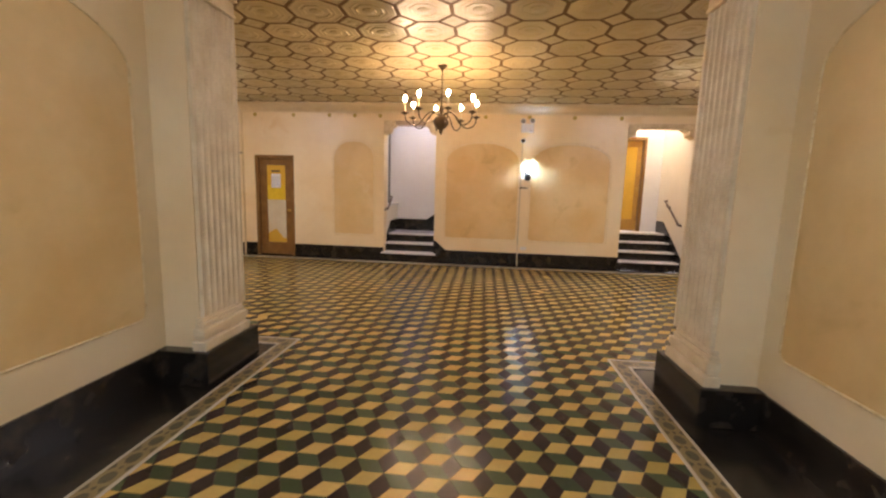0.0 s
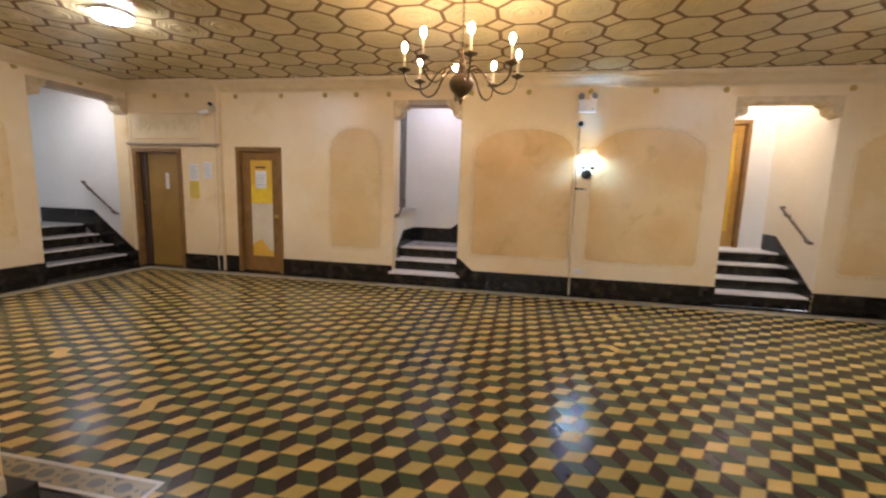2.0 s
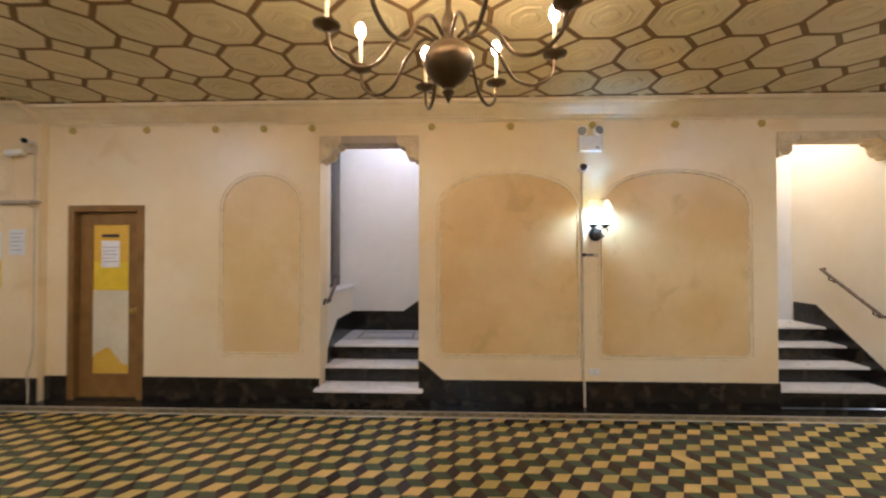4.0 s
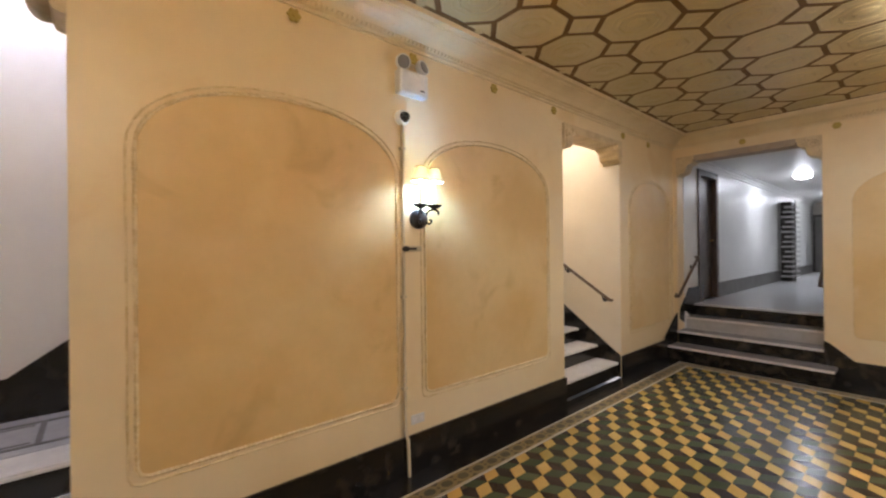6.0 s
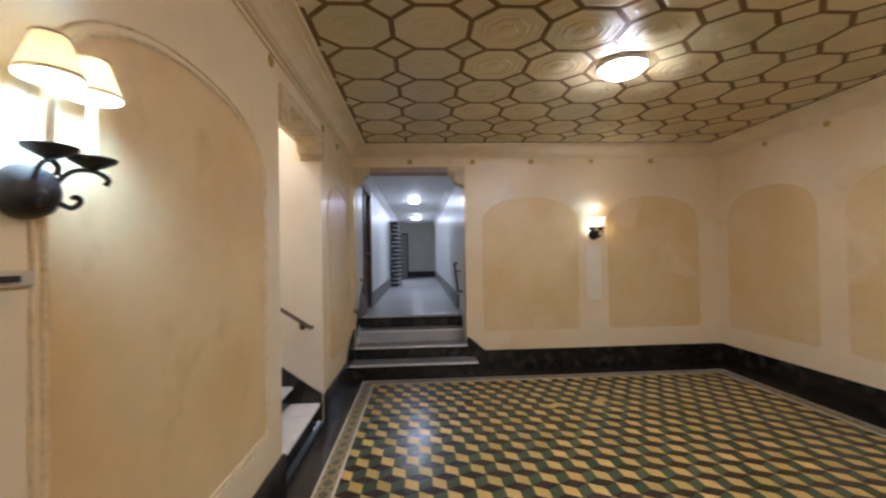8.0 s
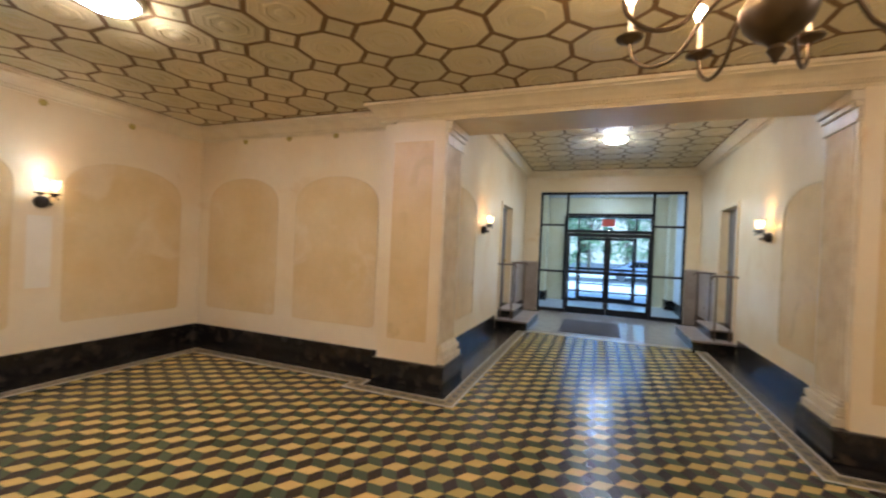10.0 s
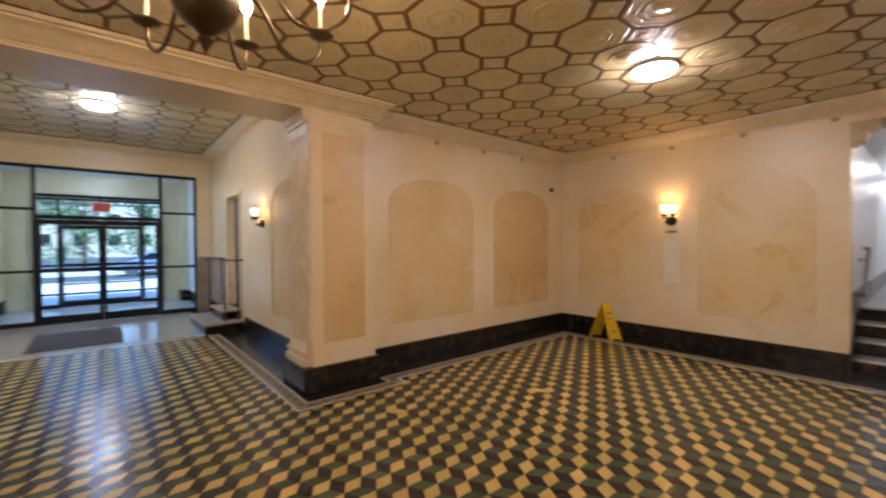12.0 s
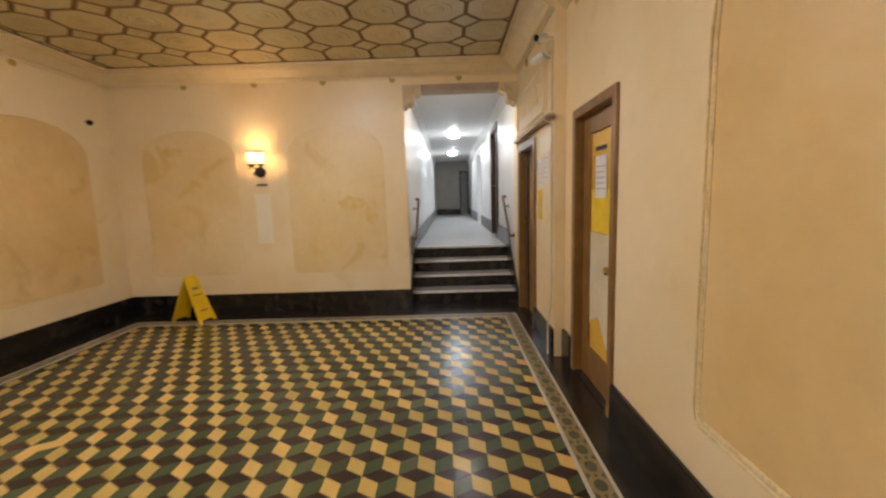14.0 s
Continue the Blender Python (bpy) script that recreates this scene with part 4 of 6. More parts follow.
def glazed_door(name, x0, x1, y, z0, z1, glass, label, knob_side=1, lift=0.05, leaf_wood=None, stile=0.10):
    """A framed wooden door in a wall that faces south, its leaf a little behind the face y."""
    d = tagged(thing(name, (0, 0, 0), label, "door"), kind="structure")
    bm = bmesh.new()
    w = 0.07
    for a in ((x0, z0, x0 + w, z1), (x1 - w, z0, x1, z1), (x0 + w, z1 - w, x1 - w, z1)):
        box(bm, a[0], y - 0.022, a[1], a[2], y + 0.12, a[3], 0.006)
    part("door_frame", bm, M_WOOD, d)
    a, b = x0 + w + 0.004, x1 - w - 0.004
    leaf = bmesh.new()
    y0, y1 = y + lift, y + lift + 0.045
    s = stile
    for q in ((a, z0 + 0.008, a + s, z1 - w), (b - s, z0 + 0.008, b, z1 - w), (a + s, z0 + 0.008, b - s, z0 + 0.27), (a + s, z1 - w - 0.14, b - s, z1 - w)):
        box(leaf, q[0], y0, q[1], q[2], y1, q[3], 0.005)
    part("leaf", leaf, leaf_wood or M_WOOD, d)
    part("pane", box(bmesh.new(), a + s, y0 + 0.016, z0 + 0.27, b - s, y0 + 0.03, z1 - w - 0.14), glass, d, "amber glazed panel")
    kx = (b - 0.05) if knob_side > 0 else (a + 0.05)
    turn = Matrix.Rotation(radians(90), 4, "X")
    part("knob", lathe(bmesh.new(), [(0.032, 0.0), (0.030, 0.008), (0.011, 0.014), (0.011, 0.04), (0.024, 0.048), (0.030, 0.065), (0.022, 0.08), (0, 0.084)], 16, (kx, y0, z0 + 0.98), turn), M_BRASS, d, "worn brass knob", smooth=True)
    return d


glazed_door("door_3", 3.03, 3.88, 10.0, 0.70, 2.83, M_YGLASS, "closed wooden door with an amber glazed panel above the steps", leaf_wood=M_GOLDWOOD)
d2 = glazed_door("door_2", D2[0] - 0.05, D2[1] + 0.05, YN, 0.0, 2.15, M_YGLASS, "closed brown wooden door with a papered amber pane", stile=0.145)
bm = prism(bmesh.new(), [(-4.458, 0.46), (-4.42, 0.50), (-4.36, 0.52), (-4.31, 0.56), (-4.25, 0.55), (-4.20, 0.47), (-4.16, 0.44), (-4.12, 0.38), (-4.042, 0.36), (-4.042, 1.20), (-4.458, 1.20)], 0.002, lambda u, v, d: (u, YN + 0.062 - d, v))
part("pane_covering", bm, M_PEEL, d2, "torn pale covering stuck to the pane")
part("notice", box(bmesh.new(), -4.45, YN + 0.060, 1.205, -4.06, YN + 0.064, 1.52), M_YPAPER, d2, "orange-yellow notice")
part("notice", box(bmesh.new(), -4.36, YN + 0.056, 1.46, -4.15, YN + 0.059, 1.76), M_PAPER, d2, "white paper notice")
part("notice", box(bmesh.new(), -4.36, YN + 0.056, 1.80, -4.16, YN + 0.059, 1.83), M_INK, d2, "dark lettering strip")
for k in range(5):
    part("notice_line", box(bmesh.new(), -4.34, YN + 0.0545, 1.52 + 0.04 * k, -4.17 - 0.03 * (k % 2), YN + 0.0558, 1.53 + 0.04 * k), M_GREYRISER, d2)

part("threshold", box(bmesh.new(), D2[0] + 0.02, YN - 0.004, -0.02, D2[1] - 0.02, YN + 0.26, 0.007, 0.002), M_BLACK, d2, "black marble threshold")
# Dark slab added behind the door to block daylight from the gap below it.
structure("door_backing", box(bmesh.new(), D2[0] - 0.2, YN + 0.27, -0.02, D2[1] + 0.2, YN + 0.32, 2.4), M_GREYDOOR, "added dark backing that blocks daylight behind the wooden door", "wall")

# lift door in the projecting bay
d1 = tagged(thing("door_1", (0, 0, 0), "closed tan metal lift door in a brown wooden frame", "door"), kind="structure")
bm = bmesh.new()
for a in ((D1[0] - 0.06, 0, D1[0] + 0.02, 2.10), (D1[1] - 0.02, 0, D1[1] + 0.06, 2.10), (D1[0] + 0.02, 2.03, D1[1] - 0.02, 2.10)):
    box(bm, a[0], YP - 0.025, a[1], a[2], YP + 0.17, a[3], 0.006)
part("door_frame", bm, M_WOOD, d1)
part("jamb_panel", box(bmesh.new(), D1[0] + 0.02, YP + 0.055, 0.0, D1[0] + 0.16, YP + 0.16, 2.03, 0.004), M_DARKWOOD, d1, "dark brown jamb panel")
part("leaf", cells(bmesh.new(), (D1[0] + 0.16, D1[1] - 0.02), (0.006, 2.03), [(-6.13, -6.03, 1.40, 1.68)], lambda u, z, d: (u, YP + 0.08 + d, z), 0.045), M_DOORTAN, d1)
part("viewing_pane", box(bmesh.new(), -6.13, YP + 0.1, 1.40, -6.03, YP + 0.11, 1.68), M_PAPER, d1, "pale wired viewing pane")
part("threshold", box(bmesh.new(), D1[0] + 0.022, YP - 0.004, -0.02, D1[1] - 0.022, YP + 0.195, 0.005, 0.002), M_BLACK, d1, "black marble threshold")
bm = box(bmesh.new(), D1[0] + 0.05, YP + 0.045, 1.02, D1[0] + 0.12, YP + 0.054, 1.28, 0.003)
part("call_plate", bm, M_BRONZE, d1, "dark bronze call plate")
part("button", lathe(bmesh.new(), [(0.014, 0), (0.012, 0.008), (0, 0.01)], 10, (D1[0] + 0.085, YP + 0.045, 1.15), Matrix.Rotation(radians(90), 4, "X")), M_BRASS, d1)
structure("wall_shaft", box(bmesh.new(), D1[0] - 0.2, YP + 0.20, -0.01, D1[1] + 0.2, YP + 0.22 + 0.5, 2.3), M_GREYDOOR, "dark lift shaft behind the door", "wall")

relief = thing("relief_panel", (0, 0, 0), "framed plaster relief panel above the lift door", "relief panel")
part("field", prism(bmesh.new(), [(-6.70, 2.24), (-5.20, 2.24), (-5.20, 2.74), (-6.70, 2.74)], 0.012, on_bay), M_CORNICE, relief)
bm = bmesh.new()
tube(bm, [on_bay(u, z, 0.014) for u, z in ((-6.66, 2.28), (-5.24, 2.28), (-5.24, 2.70), (-6.66, 2.70))], 0.018, 6, True)
part("frame", bm, M_WALL, relief)
for k in range(7):
    u = -6.5 + 0.185 * k
    bm = bmesh.new()
    tube(bm, [on_bay(u + 0.075 * math.cos(a) * (1 - a / 14), 2.49 + 0.11 * math.sin(a) * (1 - a / 14), 0.014) for a in [j * 0.5 for j in range(20)]], 0.011, 5)
    part("scroll", bm, M_CORNICE, relief)
ledge = part("ledge", box(bmesh.new(), -6.74, YP - 0.07, 2.155, -4.90, YP - 0.001, 2.19, 0.008), M_LINTEL, None)
tagged(ledge, "narrow brown wooden ledge above the lift door", "ledge")

board = thing("notice_board", (0, 0, 0), "pale framed notice board with papers behind plastic", "notice board")
part("backing", prism(bmesh.new(), [(-5.60, 0.98), (-5.03, 0.98), (-5.03, 1.93), (-5.60, 1.93)], 0.010, on_bay), M_WALL, board)
for nm, u0, z0, u1, z1, mt, lb in (("paper", -5.52, 1.56, -5.34, 1.85, M_PAPER, "white paper notice"), ("paper", -5.25, 1.60, -5.07, 1.88, M_PAPER, "white paper notice"), ("paper", -5.53, 1.25, -5.34, 1.545, M_YPAPER, "bright yellow paper notice")):
    part(nm, prism(bmesh.new(), [(u0, z0), (u1, z0), (u1, z1), (u0, z1)], 0.004, lambda a, b, d: on_bay(a, b, 0.0105 + d)), mt, board, lb)
    for k in range(5):
        zz = z0 + 0.05 + 0.045 * k
        part("text_bar", prism(bmesh.new(), [(u0 + 0.02, zz), (u1 - 0.02 - 0.03 * (k % 2), zz), (u1 - 0.02 - 0.03 * (k % 2), zz + 0.009), (u0 + 0.02, zz + 0.009)], 0.002, lambda a, b, d: on_bay(a, b, 0.0165 + d)), M_GREYRISER, board)

# corridor openings east and west
steps("marble_steps", "marble steps with black risers and one grey riser", 4, into_east, OE[0] - 0.12, OE[1] + 0.058, 5.585, 0.29, white_riser=2, last=False, worn=True)
steps("marble_steps", "marble steps with black risers up to the corridor", 4, into_west, OW[0] - 0.002, OW[1] + 0.002, 6.93, 0.29, last=False, worn=True)


def corridor(side, y0, y1, x0, x1, da, db):
    s = side
    zf, hc = 4 * RISE, 3.05
    structure("floor_corridor", box(bmesh.new(), s * x0, y0 - 0.2, 0.4, s * x1, y1 + 0.2, zf), M_TERRAZZO, "pale terrazzo corridor floor", "floor")
    holes = [(s * a, s * b) if s > 0 else (s * b, s * a) for a, b in ((da, db), (13.0, 14.4))]
    us = (s * 6.14, s * x1) if s > 0 else (s * x1, s * 6.99)
    bm = cells(bmesh.new(), us, (-0.01, 3.5), [(a, b, zf, 2.78) for a, b in holes], lambda u, z, d: (u, y1 + d, z), 0.2)
    structure("wall_corridor_north", bm, M_GLOSSWALL, "white plaster corridor wall with door recesses", "wall")
    bm = cells(bmesh.new(), us, (-0.01, 3.5), [], lambda u, z, d: (u, y0 - d, z), 0.2)
    structure("wall_corridor_south", bm, M_GLOSSWALL, "white plaster corridor wall", "wall")
    structure("ceiling_corridor", box(bmesh.new(), s * 6.14 if s > 0 else s * 6.99, y0 - 0.2, hc, s * x1, y1 + 0.2, hc + 0.1), M_WHITEWALL, "white plaster corridor ceiling", "ceiling")
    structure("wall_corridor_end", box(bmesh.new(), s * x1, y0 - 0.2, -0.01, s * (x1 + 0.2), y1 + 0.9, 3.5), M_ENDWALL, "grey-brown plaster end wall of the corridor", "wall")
    structure("baseboard", box(bmesh.new(), s * (x1 - 0.02), y0, zf, s * x1, y1 - 0.42, zf + 0.26), M_BLACK, "black skirting of the end wall", "baseboard")
    for yy, sg in ((y0, 1), (y1, -1)):
        for a, b in (((7.0, x1),) if sg > 0 else ((db + 0.08, 12.92), (14.48, x1))):
            structure("baseboard", box(bmesh.new(), s * a, yy, zf, s * b, yy + sg * 0.02, zf + 0.26), M_GREYDOOR, "grey skirting of the corridor", "baseboard")
        bm = bmesh.new()
        for z0, w in ((hc - 0.05, 0.07), (hc - 0.10, 0.04), (hc - 0.14, 0.02)):
            box(bm, us[0], yy, z0, us[1], yy + sg * w, z0 + 0.049)
        structure("trim", bm, M_WHITEWALL, "white moulded corridor cornice", "cornice")
    d = tagged(thing("door_4", (0, 0, 0), "dark brown wooden corridor door in a dark frame", "door"), kind="structure")
    bm = bmesh.new()
    for a in ((da - 0.08, zf, da + 0.02, 2.86), (db - 0.02, zf, db + 0.08, 2.86), (da + 0.02, 2.76, db - 0.02, 2.86)):
        box(bm, s * a[0], y1 - 0.025, a[1], s * a[2], y1 + 0.1, a[3], 0.004)
    part("door_frame", bm, M_DARKWOOD, d)
    part("leaf", box(bmesh.new(), s * (da + 0.02), y1 + 0.06, zf + 0.005, s * (db - 0.02), y1 + 0.10, 2.76), M_DARKWOOD, d)
    part("handle", tube(bmesh.new(), [(s * (db - 0.1), y1 + 0.06, zf + 1.0), (s * (db - 0.1), y1 + 0.01, zf + 1.0), (s * (db - 0.22), y1 + 0.01, zf + 1.0)], 0.01, 8), M_BRASS, d)
    structure("wall_recess", box(bmesh.new(), s * 12.9, y1 + 0.85, 0.3, s * 14.5, y1 + 0.9, 3.2), M_GREYDOOR, "dark recess wall off the corridor", "wall")
    structure("floor_recess", box(bmesh.new(), s * 12.9, y1 + 0.2, 0.4, s * 14.5, y1 + 0.9, zf), M_TERRAZZO, "pale terrazzo recess floor", "floor")
    # An open doorway: its dark inside is put in as a dark leaf.
    e = tagged(thing("door_5", (0, 0, 0), "dark leaf standing for a narrow shaded doorway in the corridor end wall", "door"), kind="structure")
    part("leaf", box(bmesh.new(), s * (x1 - 0.03), y1 - 0.36, zf, s * (x1 + 0.001), y1 - 0.08, 2.55, 0.004), M_GREYDOOR, e)
    bm = bmesh.new()
    for a in ((y1 - 0.42, zf, y1 - 0.36, 2.61), (y1 - 0.08, zf, y1 - 0.02, 2.61), (y1 - 0.36, 2.55, y1 - 0.08, 2.61)):
        box(bm, s * (x1 - 0.05), a[0], a[1], s * (x1 + 0.001), a[2], a[3], 0.004)
    part("door_frame", bm, M_IRON, e)


corridor(1, OE[0], OE[1] - 0.01, 6.505, 17.6, 6.80, 7.62)
corridor(-1, OW[0], OW[1] + 0.02, 7.85, 19.6, 9.06, 10.0)
structure("baseboard", prism(bmesh.new(), [(5.6, -0.008), (6.9, 0.7), (6.9, 0.96), (6.3, 0.96), (5.55, 0.30), (5.55, -0.008)], 0.022, lambda u, v, d: (u, YN - 0.07 - d if u > XE else YN - 0.0 - d, v)), M_BLACK, "sloping black marble skirting beside the steps", "baseboard")
WEST_STRING = [(-6.76, -0.008), (-6.76, 0.28), (-7.62, 0.97), (-8.82, 0.97), (-8.82, 0.69), (-7.86, 0.69), (-6.96, -0.008)]
structure("baseboard", prism(bmesh.new(), WEST_STRING, 0.022, lambda u, v, d: (u, OW[1] - d, v)), M_BLACK, "sloping black marble skirting beside the corridor steps", "baseboard")
structure("baseboard", prism(bmesh.new(), WEST_STRING, 0.022, lambda u, v, d: (u, OW[0] + d, v)), M_BLACK, "sloping black marble skirting beside the corridor steps", "baseboard")
handrail((5.68, 8.475, 0.88), (6.50, 8.475, 1.43), (0, 1, 0))
handrail((6.30, OE[0] + 0.08, 1.08), (6.85, OE[0] + 0.08, 1.50), (0, -1, 0))
handrail((-7.05, OW[0] + 0.08, 0.92), (-7.75, OW[0] + 0.08, 1.48), (0, -1, 0))
handrail((-7.05, OW[1] - 0.06, 0.92), (-7.75, OW[1] - 0.06, 1.48), (0, 1, 0))

gate = thing("slatted_gate", (0, 0, 0), "dark folded metal gate with many pale slats in the corridor", "gate")
for k in range(15):
    part("slat", box(bmesh.new(), 12.50, 8.22, 0.80 + 0.125 * k, 13.15, 8.50 - 0.04 * (k % 3), 0.842 + 0.125 * k), M_GREYRISER, gate)
part("backing", box(bmesh.new(), 12.60, 8.30, 0.705, 13.13, 8.52, 2.70), M_IRON, gate)
for yy in (8.20, 8.52):
    part("post", box(bmesh.new(), 12.46, yy, 0.70, 12.50, yy + 0.02, 2.72), M_GREYDOOR, gate)

# ---- lamps ----


def ceiling_lamp(place, size, glow=M_LAMPGLASS, label="round flush ceiling lamp with a glowing white diffuser"):
    c = thing("ceiling_lamp", place, label, "ceiling lamp", "flush ceiling lamps")
    r = size / 2
    part("rim", lathe(bmesh.new(), [(r, 0.02), (r + 0.010, 0.0), (r + 0.010, -0.016), (r + 0.002, -0.026), (r - 0.012, -0.022)], 32), M_WHITE, c, smooth=True)
    part("diffuser", lathe(bmesh.new(), [(r - 0.010, -0.020), (r - 0.010, -0.035), (r * 0.80, -0.062), (r * 0.40, -0.080), (0, -0.085)], 32), glow, c, "glowing white diffuser", smooth=True)
    return c


for x, y, z in LAMPS:
    ceiling_lamp((x, y, z - 0.01), 0.375)
ceiling_lamp((-0.05, -0.45, HV - 0.008), 0.40, M_LAMPPASS)
for x, y in ((10.3, 7.75), (14.9, 7.75)):
    ceiling_lamp((x, y, 3.045), 0.30, M_LAMPCOOL)
for x, y in ((-11.7, 7.76), (-16.0, 7.76)):
    ceiling_lamp((x, y, 3.045), 0.30, M_LAMPWEST)
# Added lamp, hidden by the lintel, to brighten the walls at the west steps.
ceiling_lamp((-7.22, 7.76, 3.045), 0.30, M_LAMPHIDDEN)
ceiling_lamp((-1.0, 9.6, 3.89), 0.30, M_LAMPSTAIR)
ceiling_lamp((3.6, 9.55, 3.89), 0.30, M_LAMPDOOR)


def arc(points, n=6):
    """A smooth line through points."""
    p = [Vector(q) for q in points]
    p = [p[0] * 2 - p[1]] + p + [p[-1] * 2 - p[-2]]
    out = []
    for i in range(1, len(p) - 2):
        for k in range(n):
            t = k / n
            a, b, c, d = p[i - 1:i + 3]
            out.append(0.5 * ((2 * b) + (c - a) * t + (2 * a - 5 * b + 4 * c - d) * t * t + (3 * b - a - 3 * c + d) * t ** 3))
    out.append(p[-2])
    return out


def chandelier():
    c = thing("chandelier", (CHX, CHY, H), "bronze chandelier with eight scrolled arms and lit candle bulbs", "chandelier")

    def z(h):
        return h - H
    part("canopy", lathe(bmesh.new(), [(0.065, -0.012), (0.062, -0.03), (0.04, -0.05), (0.015, -0.06), (0.012, -0.09), (0, -0.09)], 20), M_BRONZE, c, smooth=True)
    bm = bmesh.new()
    for k in range(9):
        zz = -0.09 - 0.036 * k
        ring = [(0.011 * math.cos(a) * (k % 2), 0.011 * math.cos(a) * ((k + 1) % 2), zz - 0.022 + 0.024 * math.sin(a)) for a in [2 * math.pi * i / 10 for i in range(10)]]
        tube(bm, ring, 0.0035, 5, True)
    part("chain", bm, M_BRONZE, c)
    part("stem", lathe(bmesh.new(), [(0, z(2.80)), (0.014, z(2.79)), (0.02, z(2.76)), (0.012, z(2.74)), (0.014, z(2.66)), (0.03, z(2.62)), (0.034, z(2.59)), (0.018, z(2.56)), (0.03, z(2.535)), (0.05, z(2.52)), (0.05, z(2.50))], 18), M_BRONZE, c, smooth=True)
    part("bowl", lathe(bmesh.new(), [(0.05, z(2.515)), (0.085, z(2.495)), (0.108, z(2.455)), (0.110, z(2.43)), (0.095, z(2.39)), (0.065, z(2.355)), (0.035, z(2.335)), (0.022, z(2.32)), (0.028, z(2.305)), (0.018, z(2.29)), (0.008, z(2.27)), (0, z(2.255))], 24), M_BRONZE, c, "turned bronze bowl with a finial", smooth=True)
    for i in range(8):
        a = 2 * math.pi * (i + 0.35) / 8
        turn = Matrix.Rotation(a, 4, "Z")

        def at(r, h):
            return turn @ Vector((r, 0, z(h)))
        pts = arc([at(0.045, 2.53), at(0.13, 2.57), at(0.22, 2.51), at(0.30, 2.40), at(0.40, 2.375), at(0.485, 2.43), at(0.505, 2.52)], 5)
        arm = part("arm", tube(bmesh.new(), pts, 0.0085, 8), M_BRONZE, c, smooth=True)
        q = at(0.505, 2.52)
        part("drip_pan", lathe(bmesh.new(), [(0.008, -0.02), (0.02, -0.008), (0.052, 0.004), (0.056, 0.012), (0.05, 0.010), (0.018, 0.0), (0.018, 0.03), (0.013, 0.034)], 16, q), M_BRONZE, arm, smooth=True)
        part("candle_sleeve", lathe(bmesh.new(), [(0.0095, 0.01), (0.0095, 0.155), (0.006, 0.160)], 12, q), M_CANDLE, arm, "cream candle sleeve", smooth=True)
        part("bulb", lathe(bmesh.new(), [(0.008, 0.158), (0.015, 0.170), (0.0215, 0.186), (0.023, 0.200), (0.020, 0.216), (0.011, 0.232), (0, 0.240)], 12, q), M_BULB, arm, "lit flame bulb", smooth=True)
    return c


chandelier()


